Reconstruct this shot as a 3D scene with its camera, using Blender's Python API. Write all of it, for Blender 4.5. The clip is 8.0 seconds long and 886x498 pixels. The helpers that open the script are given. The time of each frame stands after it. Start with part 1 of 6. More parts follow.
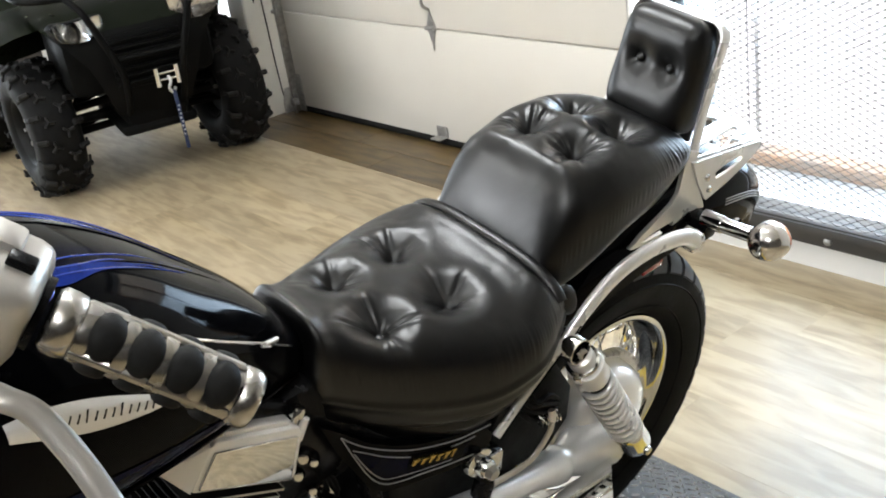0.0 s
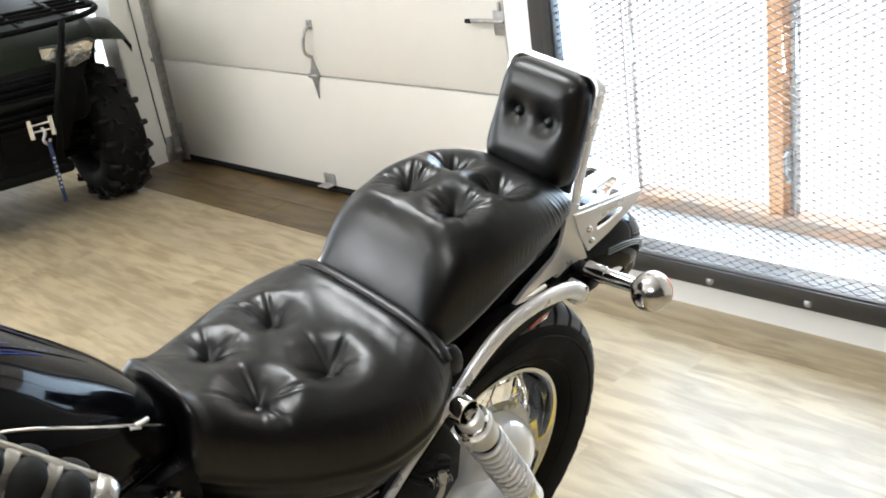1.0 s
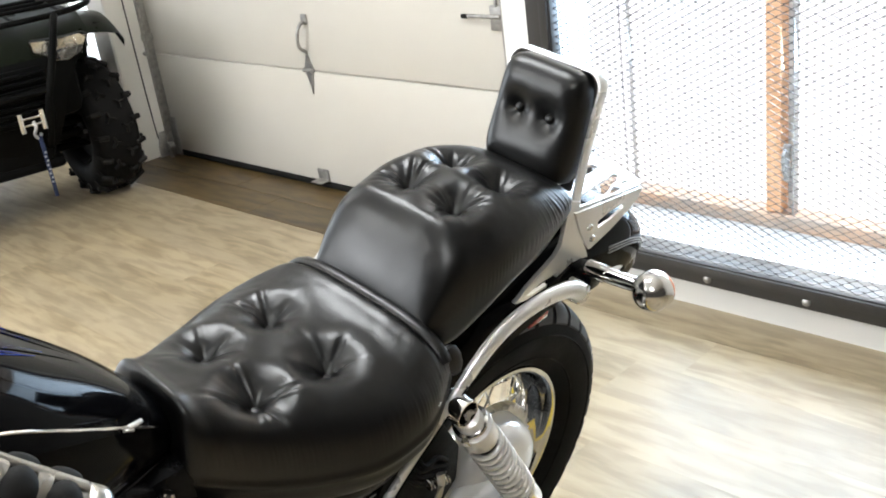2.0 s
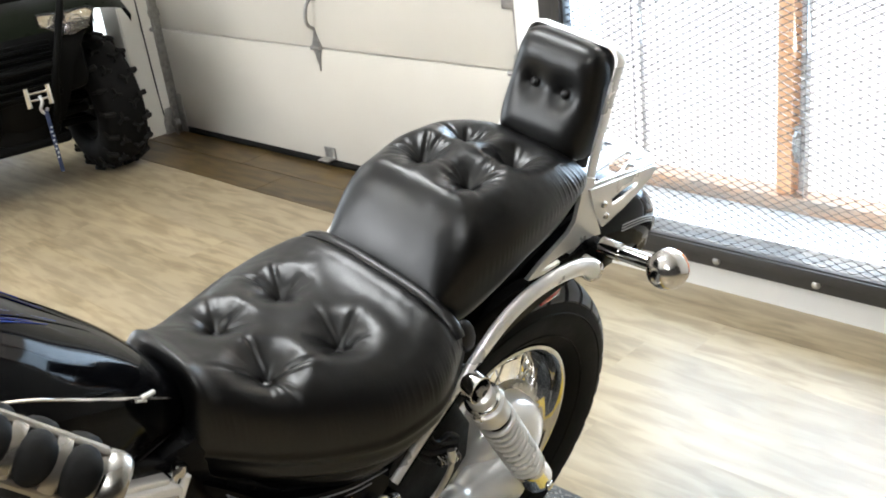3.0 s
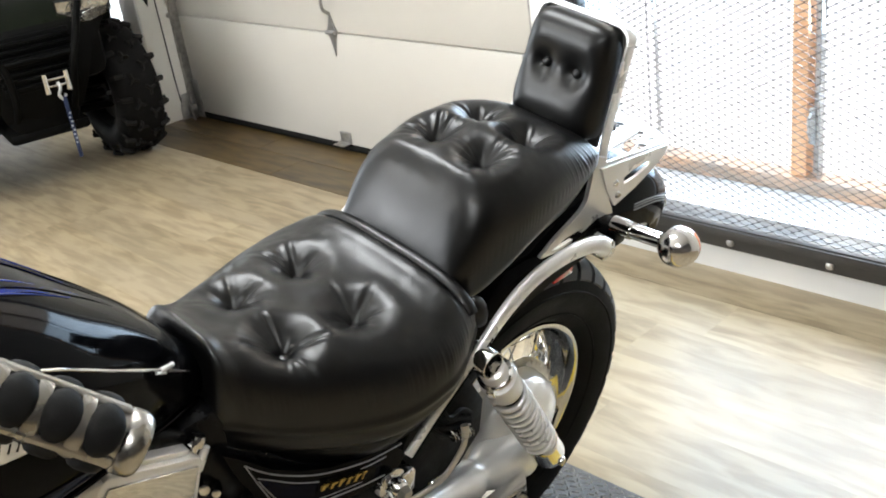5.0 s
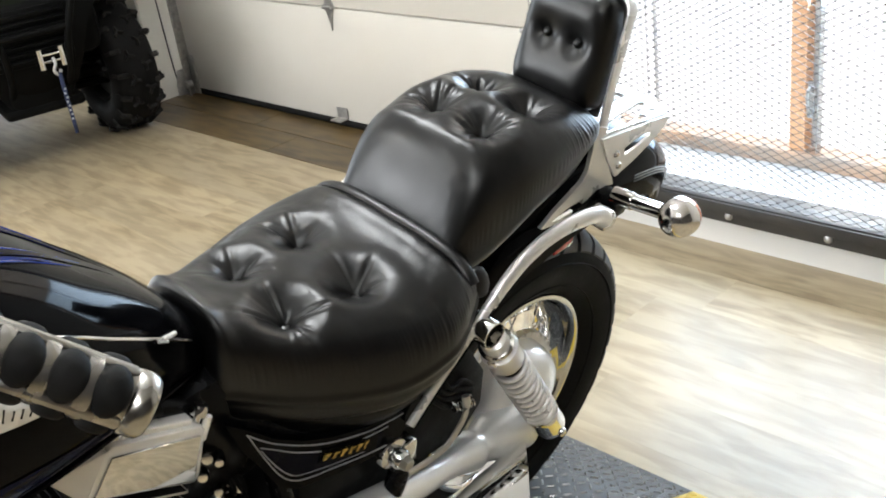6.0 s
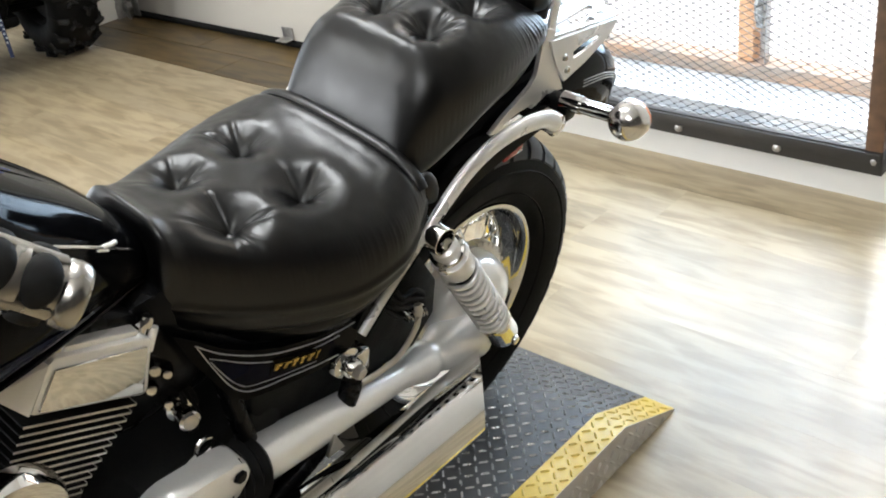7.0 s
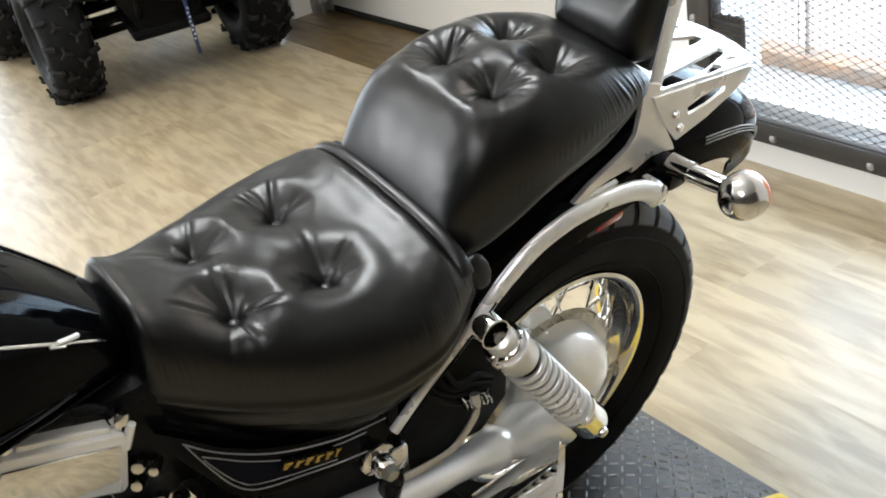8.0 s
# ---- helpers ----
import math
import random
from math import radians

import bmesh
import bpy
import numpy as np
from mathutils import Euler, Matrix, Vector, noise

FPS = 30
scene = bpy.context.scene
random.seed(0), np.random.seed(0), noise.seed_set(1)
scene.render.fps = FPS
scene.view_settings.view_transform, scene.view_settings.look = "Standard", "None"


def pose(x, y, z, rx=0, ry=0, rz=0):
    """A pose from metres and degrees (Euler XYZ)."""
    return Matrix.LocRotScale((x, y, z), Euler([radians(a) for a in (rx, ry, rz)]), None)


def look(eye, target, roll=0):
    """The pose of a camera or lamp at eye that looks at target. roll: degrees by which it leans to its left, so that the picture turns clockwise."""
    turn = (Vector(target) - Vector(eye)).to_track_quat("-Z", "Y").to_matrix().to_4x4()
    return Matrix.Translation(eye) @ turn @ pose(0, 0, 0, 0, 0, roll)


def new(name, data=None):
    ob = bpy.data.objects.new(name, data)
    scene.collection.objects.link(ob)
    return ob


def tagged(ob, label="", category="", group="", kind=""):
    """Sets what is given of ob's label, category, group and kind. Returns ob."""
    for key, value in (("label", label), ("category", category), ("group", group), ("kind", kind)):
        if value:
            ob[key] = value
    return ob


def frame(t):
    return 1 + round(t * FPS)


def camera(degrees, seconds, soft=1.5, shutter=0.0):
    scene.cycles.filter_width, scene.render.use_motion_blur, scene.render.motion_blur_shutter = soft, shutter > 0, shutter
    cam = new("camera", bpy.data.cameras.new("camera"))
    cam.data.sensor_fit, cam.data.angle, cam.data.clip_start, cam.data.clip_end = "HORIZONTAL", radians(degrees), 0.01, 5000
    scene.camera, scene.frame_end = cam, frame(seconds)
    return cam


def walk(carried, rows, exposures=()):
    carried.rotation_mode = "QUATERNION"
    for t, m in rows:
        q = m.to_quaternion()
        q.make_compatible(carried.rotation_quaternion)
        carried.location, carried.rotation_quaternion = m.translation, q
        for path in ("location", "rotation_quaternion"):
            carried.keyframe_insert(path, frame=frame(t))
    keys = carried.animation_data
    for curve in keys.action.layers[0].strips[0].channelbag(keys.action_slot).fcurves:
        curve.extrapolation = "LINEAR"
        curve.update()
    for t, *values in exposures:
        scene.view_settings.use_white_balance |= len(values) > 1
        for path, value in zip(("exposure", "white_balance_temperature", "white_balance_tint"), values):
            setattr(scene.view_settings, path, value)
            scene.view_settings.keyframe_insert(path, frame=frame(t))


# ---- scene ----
cam = camera(46.5, 8.0, soft=1.9)
PATH = [
    (0, (-1.145, -1.199, 1.459), (-0.065, 0.276, 0.648), -9.1),
    (0.5, (-1.115, -1.194, 1.468), (0.095, 0.189, 0.68), -8.2),
    (1, (-1.102, -1.182, 1.471), (0.153, 0.171, 0.701), -8.3),
    (2.5, (-1.09, -1.145, 1.458), (0.17, 0.19, 0.664), -7.7),
    (3, (-1.097, -1.138, 1.452), (0.15, 0.2, 0.642), -7.4),
    (3.5, (-1.099, -1.14, 1.454), (0.148, 0.197, 0.643), -7.2),
    (4, (-1.102, -1.142, 1.45), (0.132, 0.198, 0.626), -7.6),
    (5.5, (-1.114, -1.162, 1.447), (0.098, 0.195, 0.615), -7.9),
    (6, (-1.119, -1.153, 1.438), (0.086, 0.187, 0.57), -8.1),
    (6.5, (-1.136, -1.149, 1.436), (0.06, 0.193, 0.56), -9.5),
    (7, (-1.115, -1.151, 1.402), (0.092, 0.09, 0.4), -8.4),
    (7.2, (-1.070, -1.161, 1.394), (0.090, 0.160, 0.440), -7.6),
    (7.5, (-0.979, -1.192, 1.413), (0.062, 0.274, 0.536), -5.7),
    (7.7, (-0.911, -1.192, 1.419), (0.050, 0.308, 0.510), -7.0),
    (8, (-0.798, -1.128, 1.388), (0.08, 0.386, 0.42), -11.5),
]
walk(cam, [(t, look(eye, target, roll)) for t, eye, target, roll in PATH])

# ---- light ----
world = bpy.data.worlds.new("overcast")
scene.world = world
world.use_nodes = True
wn = world.node_tree.nodes
sky = wn.new("ShaderNodeTexSky")
sky.sky_type, sky.sun_disc = "NISHITA", False
sky.sun_elevation, sky.sun_rotation = radians(42), radians(80)
sky.dust_density, sky.ozone_density = 5.0, 0.8
wn["Background"].inputs["Strength"].default_value = 0.15
scene.view_settings.exposure = 0.84
world.node_tree.links.new(sky.outputs["Color"], wn["Background"].inputs["Color"])


def lamp(name, kind, m, energy, color=(1, 1, 1), size=1.0, size_y=None):
    d = bpy.data.lights.new(name, kind)
    d.energy, d.color = energy, color
    if kind == "AREA":
        d.shape, d.size, d.size_y = "RECTANGLE", size, size_y or size
    if kind == "SUN":
        d.angle = radians(size)
    ob = new(name, d)
    ob.matrix_world = m
    return ob


sun = lamp("sun", "SUN", look((5, 0.9, 4.6), (0, 0, 0)), 0.9, (0.74, 0.87, 1.0), 20)
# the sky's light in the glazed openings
lamp("window_daylight", "AREA", pose(1.74, 0.28, 1.10, 0, 82, 0), 36, (0.54, 0.76, 1), 1.0, 1.15)
lamp("door_daylight", "AREA", pose(1.62, 4.52, 1.12, 0, 90, 0), 10, (0.85, 0.94, 1), 2.0, 1.5)
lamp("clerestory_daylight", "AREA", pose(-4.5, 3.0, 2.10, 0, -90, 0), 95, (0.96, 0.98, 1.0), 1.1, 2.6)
lamp("north_daylight", "AREA", pose(-1.4, 7.04, 1.3, -90, 0, 0), 72, (0.84, 0.93, 1), 3.6, 2.3)


# ---- materials ----
def surface(name, a, b=None, scale=8.0, rough=0.5, rvar=0.08, metal=0.0, bump=0.0, bscale=120.0, coat=0.0, stretch=(1, 1, 1), island=0.0, spec=0.5):
    """A noise-varied principled material: colour a to b over a coarse and a fine noise, roughness varied, fine bump."""
    m = bpy.data.materials.new(name)
    m.use_nodes = True
    nt = m.node_tree
    n, link = nt.nodes, nt.links.new
    bsdf = n["Principled BSDF"]
    tc, mp = n.new("ShaderNodeTexCoord"), n.new("ShaderNodeMapping")
    mp.inputs["Scale"].default_value = stretch
    link(tc.outputs["Object"], mp.inputs["Vector"])
    big, fine = n.new("ShaderNodeTexNoise"), n.new("ShaderNodeTexNoise")
    big.inputs["Scale"].default_value, big.inputs["Detail"].default_value = scale, 6
    fine.inputs["Scale"].default_value, fine.inputs["Detail"].default_value = bscale, 3
    link(mp.outputs["Vector"], big.inputs["Vector"])
    link(mp.outputs["Vector"], fine.inputs["Vector"])
    ramp = n.new("ShaderNodeMapRange")
    ramp.inputs["From Min"].default_value, ramp.inputs["From Max"].default_value = 0.3, 0.7
    link(big.outputs["Fac"], ramp.inputs["Value"])
    mix = n.new("ShaderNodeMix")
    mix.data_type = "RGBA"
    b = b or tuple(c * 0.8 for c in a)
    mix.inputs["A"].default_value, mix.inputs["B"].default_value = (*a, 1), (*b, 1)
    link(ramp.outputs["Result"], mix.inputs["Factor"])
    colour = mix.outputs["Result"]
    if island:
        info, hsv = n.new("ShaderNodeNewGeometry"), n.new("ShaderNodeHueSaturation")
        mr = n.new("ShaderNodeMapRange")
        mr.inputs["To Min"].default_value, mr.inputs["To Max"].default_value = 1 - island, 1 + island
        link(info.outputs["Random Per Island"], mr.inputs["Value"])
        link(mr.outputs["Result"], hsv.inputs["Value"])
        link(colour, hsv.inputs["Color"])
        colour = hsv.outputs["Color"]
    link(colour, bsdf.inputs["Base Color"])
    rr = n.new("ShaderNodeMapRange")
    rr.inputs["From Min"].default_value, rr.inputs["From Max"].default_value = 0.3, 0.7
    rr.inputs["To Min"].default_value, rr.inputs["To Max"].default_value = max(0.02, rough - rvar), min(1, rough + rvar)
    link(big.outputs["Fac"], rr.inputs["Value"])
    link(rr.outputs["Result"], bsdf.inputs["Roughness"])
    bsdf.inputs["Metallic"].default_value = metal
    bsdf.inputs["Coat Weight"].default_value = coat
    bsdf.inputs["Coat Roughness"].default_value = 0.04
    bsdf.inputs["Specular IOR Level"].default_value = spec
    if bump:
        bp = n.new("ShaderNodeBump")
        bp.inputs["Strength"].default_value, bp.inputs["Distance"].default_value = bump, 0.002
        link(fine.outputs["Fac"], bp.inputs["Height"])
        link(bp.outputs["Normal"], bsdf.inputs["Normal"])
    return m


def glow(name, colour, strength):
    m = bpy.data.materials.new(name)
    m.use_nodes = True
    n = m.node_tree.nodes
    n.remove(n["Principled BSDF"])
    e = n.new("ShaderNodeEmission")
    e.inputs["Color"].default_value, e.inputs["Strength"].default_value = (*colour, 1), strength
    m.node_tree.links.new(e.outputs["Emission"], n["Material Output"].inputs["Surface"])
    return m


def clear(name, colour=(1, 1, 1), rough=0.0):
    m = bpy.data.materials.new(name)
    m.use_nodes = True
    b = m.node_tree.nodes["Principled BSDF"]
    b.inputs["Base Color"].default_value = (*colour, 1)
    b.inputs["Transmission Weight"].default_value, b.inputs["Roughness"].default_value, b.inputs["IOR"].default_value = 1, rough, 1.45
    return m


def planks(name, a, b, c):
    """Oak laminate: the colour varies from plank to plank and along the grain, which runs along y."""
    m = bpy.data.materials.new(name)
    m.use_nodes = True
    n, link = m.node_tree.nodes, m.node_tree.links.new
    bsdf = n["Principled BSDF"]
    tc, info, add, mp = n.new("ShaderNodeTexCoord"), n.new("ShaderNodeObjectInfo"), n.new("ShaderNodeVectorMath"), n.new("ShaderNodeMapping")
    sc = n.new("ShaderNodeMath")
    sc.operation, sc.inputs[1].default_value = "MULTIPLY", 73.0
    link(info.outputs["Random"], sc.inputs[0])
    link(tc.outputs["Object"], add.inputs[0])
    link(sc.outputs[0], add.inputs[1])
    link(add.outputs[0], mp.inputs["Vector"])
    mp.inputs["Scale"].default_value = (1, 0.18, 1)
    grain, patch = n.new("ShaderNodeTexNoise"), n.new("ShaderNodeTexNoise")
    grain.inputs["Scale"].default_value, grain.inputs["Detail"].default_value, grain.inputs["Distortion"].default_value = 28, 8, 0.4
    patch.inputs["Scale"].default_value, patch.inputs["Detail"].default_value = 6, 4
    link(mp.outputs["Vector"], grain.inputs["Vector"])
    link(mp.outputs["Vector"], patch.inputs["Vector"])
    r1, r2 = n.new("ShaderNodeMapRange"), n.new("ShaderNodeMapRange")
    for r, lo, hi in ((r1, 0.40, 0.62), (r2, 0.35, 0.68)):
        r.inputs["From Min"].default_value, r.inputs["From Max"].default_value = lo, hi
    link(grain.outputs["Fac"], r1.inputs["Value"])
    link(patch.outputs["Fac"], r2.inputs["Value"])
    m1, m2, hsv, mr = n.new("ShaderNodeMix"), n.new("ShaderNodeMix"), n.new("ShaderNodeHueSaturation"), n.new("ShaderNodeMapRange")
    m1.data_type = m2.data_type = "RGBA"
    m1.inputs["A"].default_value, m1.inputs["B"].default_value = (*a, 1), (*b, 1)
    m2.inputs["B"].default_value = (*c, 1)
    half = n.new("ShaderNodeMath")
    half.operation, half.inputs[1].default_value = "MULTIPLY", 0.42
    link(r2.outputs["Result"], half.inputs[0])
    link(r1.outputs["Result"], m1.inputs["Factor"])
    link(m1.outputs["Result"], m2.inputs["A"])
    link(half.outputs[0], m2.inputs["Factor"])
    mr.inputs["To Min"].default_value, mr.inputs["To Max"].default_value = 0.90, 1.08
    link(info.outputs["Random"], mr.inputs["Value"])
    link(m2.outputs["Result"], hsv.inputs["Color"])
    link(mr.outputs["Result"], hsv.inputs["Value"])
    link(hsv.outputs["Color"], bsdf.inputs["Base Color"])
    rr = n.new("ShaderNodeMapRange")
    rr.inputs["To Min"].default_value, rr.inputs["To Max"].default_value = 0.34, 0.48
    link(patch.outputs["Fac"], rr.inputs["Value"])
    link(rr.outputs["Result"], bsdf.inputs["Roughness"])
    bp = n.new("ShaderNodeBump")
    # a wide satin sheen under a thin glossy wear layer
    bsdf.inputs["Specular IOR Level"].default_value = 0.4
    bsdf.inputs["Coat Weight"].default_value, bsdf.inputs["Coat Roughness"].default_value = 0.3, 0.20
    bp.inputs["Strength"].default_value, bp.inputs["Distance"].default_value = 0.12, 0.001
    link(grain.outputs["Fac"], bp.inputs["Height"])
    link(bp.outputs["Normal"], bsdf.inputs["Normal"])
    return m


LEATHER = surface("black_leather", (0.0016, 0.0014, 0.0014), (0.0011, 0.0010, 0.0010), 14, 0.34, 0.04, bump=0.10, bscale=420, spec=0.44)
BANDVINYL = surface("glossy_black_vinyl", (0.003, 0.003, 0.003), (0.002, 0.002, 0.002), 20, 0.32, 0.06, bump=0.08, bscale=420, spec=0.22)
VINYL = surface("black_vinyl", (0.006, 0.006, 0.006), None, 20, 0.45, 0.06, bump=0.15, bscale=500, spec=0.10)
CHROME = surface("chrome", (0.80, 0.79, 0.77), (0.72, 0.71, 0.69), 9, 0.07, 0.03, 1.0)
POLISHED = surface("polished_aluminium", (0.88, 0.87, 0.85), (0.86, 0.85, 0.83), 9, 0.24, 0.012, 0.45, bump=0.05, bscale=300)
BRIGHT = surface("worn_bright_chrome", (0.84, 0.82, 0.80), (0.74, 0.72, 0.70), 12, 0.15, 0.05, 1.0)
BRUSHED = surface("brushed_aluminium", (0.60, 0.58, 0.54), (0.46, 0.45, 0.42), 20, 0.38, 0.08, 1.0, bump=0.1, bscale=260)
PAINT = surface("black_gloss_paint", (0.0012, 0.0013, 0.0018), (0.0009, 0.0010, 0.0014), 5, 0.08, 0.02, spec=0.06)
BLUE = surface("blue_metallic_paint", (0.003, 0.006, 0.030), (0.002, 0.004, 0.014), 6, 0.16, 0.03, spec=0.06)
DEEPBLUE = surface("midnight_blue_paint", (0.0014, 0.0020, 0.0085), (0.0010, 0.0014, 0.0050), 6, 0.12, 0.02, spec=0.06)
BLUEHAZE = surface("blue_airbrushed_paint", (0.008, 0.022, 0.16), (0.002, 0.005, 0.03), 22, 0.16, 0.03, spec=0.10)
BLUEFLAME = surface("blue_pinstripe_paint", (0.02, 0.06, 0.42), (0.015, 0.04, 0.28), 30, 0.2, 0.03, coat=1.0)
FRAME = surface("black_frame_enamel", (0.004, 0.004, 0.0045), None, 30, 0.25, 0.06, bump=0.05, spec=0.12)
CASTBLACK = surface("black_cast_metal", (0.006, 0.006, 0.006), (0.010, 0.010, 0.009), 40, 0.5, 0.1, bump=0.3, bscale=300, spec=0.12)
RUBBER = surface("black_rubber", (0.006, 0.006, 0.006), (0.010, 0.0095, 0.009), 26, 0.62, 0.08, bump=0.2, bscale=200, spec=0.12)
TYRE = surface("tyre_rubber", (0.006, 0.006, 0.006), (0.011, 0.0105, 0.010), 18, 0.58, 0.1, bump=0.2, bscale=160, spec=0.06)
KNOB = surface("knobby_tread_rubber", (0.008, 0.0077, 0.0074), (0.017, 0.016, 0.015), 22, 0.6, 0.1, bump=0.2, bscale=160, spec=0.15)
# lug colours hold the caught light as well as the rubbed metal
LUG = surface("rubbed_lit_tread_lug", (0.46, 0.45, 0.43), (0.26, 0.25, 0.24), 30, 0.30, 0.08, 0.85)
LUGYELLOW = surface("rubbed_lit_yellow_lug", (0.72, 0.54, 0.12), (0.60, 0.42, 0.06), 30, 0.34, 0.08, 0.1)
# paler than the tyre: light falling on the tread is put into its colour
TREAD = surface("lit_tread_rubber", (0.085, 0.082, 0.078), (0.120, 0.116, 0.110), 22, 0.7, 0.1, bump=0.2, bscale=160, spec=0.25)
GOLD = surface("gold_letter_metal", (0.60, 0.44, 0.14), (0.42, 0.29, 0.08), 30, 0.25, 0.05, 0.9)
SILVERLINE = surface("silver_pinstripe", (0.36, 0.36, 0.37), None, 30, 0.35, 0.05, 0.4)
SATIN = surface("satin_aluminium", (0.80, 0.79, 0.77), (0.73, 0.72, 0.70), 9, 0.28, 0.015, 0.48, bump=0.03, bscale=260)
GRIPMETAL = surface("worn_grip_chrome", (0.46, 0.44, 0.41), (0.34, 0.325, 0.30), 24, 0.26, 0.06, 1.0, bump=0.05, bscale=260)
CASTSILVER = surface("silver_painted_casting", (0.46, 0.435, 0.40), (0.40, 0.38, 0.35), 18, 0.34, 0.06, 0.55, bump=0.06, bscale=240)
AMBER = surface("amber_lens", (0.75, 0.20, 0.06), None, 30, 0.12, 0.02, coat=0.6)
REDLENS = surface("red_lens", (0.45, 0.012, 0.012), None, 30, 0.12, 0.02, coat=0.6)
OAK = planks("oak_laminate", (0.385, 0.306, 0.190), (0.240, 0.184, 0.108), (0.42, 0.355, 0.255))
SILLOAK = planks("worn_brown_board", (0.100, 0.064, 0.023), (0.030, 0.019, 0.007), (0.17, 0.113, 0.042))
GAP = surface("dark_joint", (0.30, 0.23, 0.13), None, 30, 0.7)
WALLPAINT = surface("white_wall_paint", (0.80, 0.79, 0.76), (0.74, 0.73, 0.70), 1.6, 0.55, 0.08, bump=0.12, bscale=130)
JAMBPAINT = surface("cream_jamb_paint", (0.82, 0.795, 0.73), (0.74, 0.715, 0.65), 3.5, 0.6, 0.08, bump=0.15, bscale=110)
DOORPAINT = surface("cream_door_paint", (0.60, 0.575, 0.515), (0.56, 0.535, 0.48), 1.3, 0.42, 0.06, bump=0.05, bscale=220)
CEILING = surface("white_ceiling_paint", (0.84, 0.83, 0.81), (0.78, 0.77, 0.75), 2, 0.7, bump=0.1)
DARKWALL = surface("dark_unseen_wall", (0.060, 0.050, 0.042), (0.040, 0.034, 0.030), 2, 0.65, bump=0.2, stretch=(6, 6, 0.7))
GALV = surface("galvanised_steel", (0.47, 0.46, 0.44), (0.33, 0.32, 0.31), 40, 0.42, 0.12, 0.85, bump=0.1)
BLACKSTEEL = surface("black_painted_steel", (0.026, 0.025, 0.024), (0.040, 0.036, 0.032), 16, 0.46, 0.1, 0.1, bump=0.12, bscale=90)
RUSTSTEEL = surface("rusted_steel", (0.16, 0.085, 0.045), (0.055, 0.036, 0.026), 18, 0.7, 0.1, bump=0.3, bscale=120)
MESHSTEEL = surface("expanded_steel", (0.022, 0.021, 0.020), (0.045, 0.038, 0.033), 25, 0.5, 0.1, 0.2)
CEDAR = surface("orange_cedar", (0.78, 0.44, 0.24), (0.70, 0.37, 0.19), 3, 0.55, 0.08, bump=0.15, bscale=60, stretch=(9, 9, 0.8))
SILLWOOD = surface("weathered_sill", (0.60, 0.36, 0.22), (0.30, 0.27, 0.24), 5, 0.6, 0.1, bump=0.2, bscale=60, stretch=(3, 1, 3))
WHITEBOARD = surface("white_deck", (0.62, 0.615, 0.61), (0.55, 0.55, 0.545), 4, 0.5, 0.1, bump=0.05)
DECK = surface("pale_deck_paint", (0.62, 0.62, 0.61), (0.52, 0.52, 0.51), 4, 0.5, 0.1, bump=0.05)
PLATE = surface("grey_tread_plate", (0.034, 0.032, 0.030), (0.056, 0.053, 0.050), 12, 0.50, 0.1, 0.20, bump=0.12, bscale=160)
PLATESIDE = surface("bare_tread_plate", (0.60, 0.56, 0.50), (0.46, 0.42, 0.37), 14, 0.45, 0.1, 0.15, bump=0.12, bscale=160)
YELLOW = surface("yellow_safety_paint", (0.62, 0.42, 0.03), (0.50, 0.32, 0.02), 12, 0.42, 0.1, bump=0.15, bscale=120)
ATVGREEN = surface("olive_plastic", (0.007, 0.009, 0.005), (0.004, 0.0055, 0.003), 8, 0.32, 0.06, spec=0.08)
ATVBLACK = surface("black_plastic", (0.003, 0.003, 0.003), (0.005, 0.005, 0.0045), 14, 0.50, 0.08, bump=0.15, spec=0.04)
LENS = clear("headlight_lens", (0.95, 0.96, 0.97))
GLASS = clear("window_glass", (0.97, 0.99, 0.98))
STRAP = surface("blue_webbing", (0.012, 0.024, 0.075), (0.008, 0.016, 0.045), 60, 0.8, bump=0.3)
WHITESTRAP = surface("grey_webbing_stitch", (0.40, 0.42, 0.46), None, 60, 0.8)
# glow for the added ceiling fittings
TUBEGLOW = glow("added_fitting_glow", (0.97, 0.99, 1.0), 4.0)
OUTSIDE = glow("overcast_distance", (0.98, 0.99, 1.0), 2.2)
SNOW = surface("pale_concrete", (0.82, 0.82, 0.81), (0.74, 0.74, 0.73), 2, 0.7, bump=0.1)


# ---- building helpers ----
def finish(name, bm, material, parent=None, label="", angle=38):
    me = bpy.data.meshes.new(name)
    bmesh.ops.recalc_face_normals(bm, faces=bm.faces[:])
    bm.to_mesh(me)
    bm.free()
    me.materials.append(material)
    me.polygons.foreach_set("use_smooth", [True] * len(me.polygons))
    me.set_sharp_from_angle(angle=radians(angle))
    ob = new(name, me)
    ob.parent = parent
    if label:
        ob["label"] = label
    return ob


def part(name, bm, material, parent, label="", angle=38):
    """One mesh under a thing or under a part."""
    return finish(name, bm, material, parent, label, angle)


def thing(name, m, label, category, group="", kind=""):
    return_ob = new(name)
    return_ob.empty_display_size = 0.1
    return_ob.matrix_world = m
    return tagged(return_ob, label, category, group, kind)


def merge(bm, other, m=None):
    if m is not None:
        bmesh.ops.transform(other, matrix=m, verts=other.verts[:])
    tmp = bpy.data.meshes.new("tmp")
    other.to_mesh(tmp)
    other.free()
    bm.from_mesh(tmp)
    bpy.data.meshes.remove(tmp)
    return bm


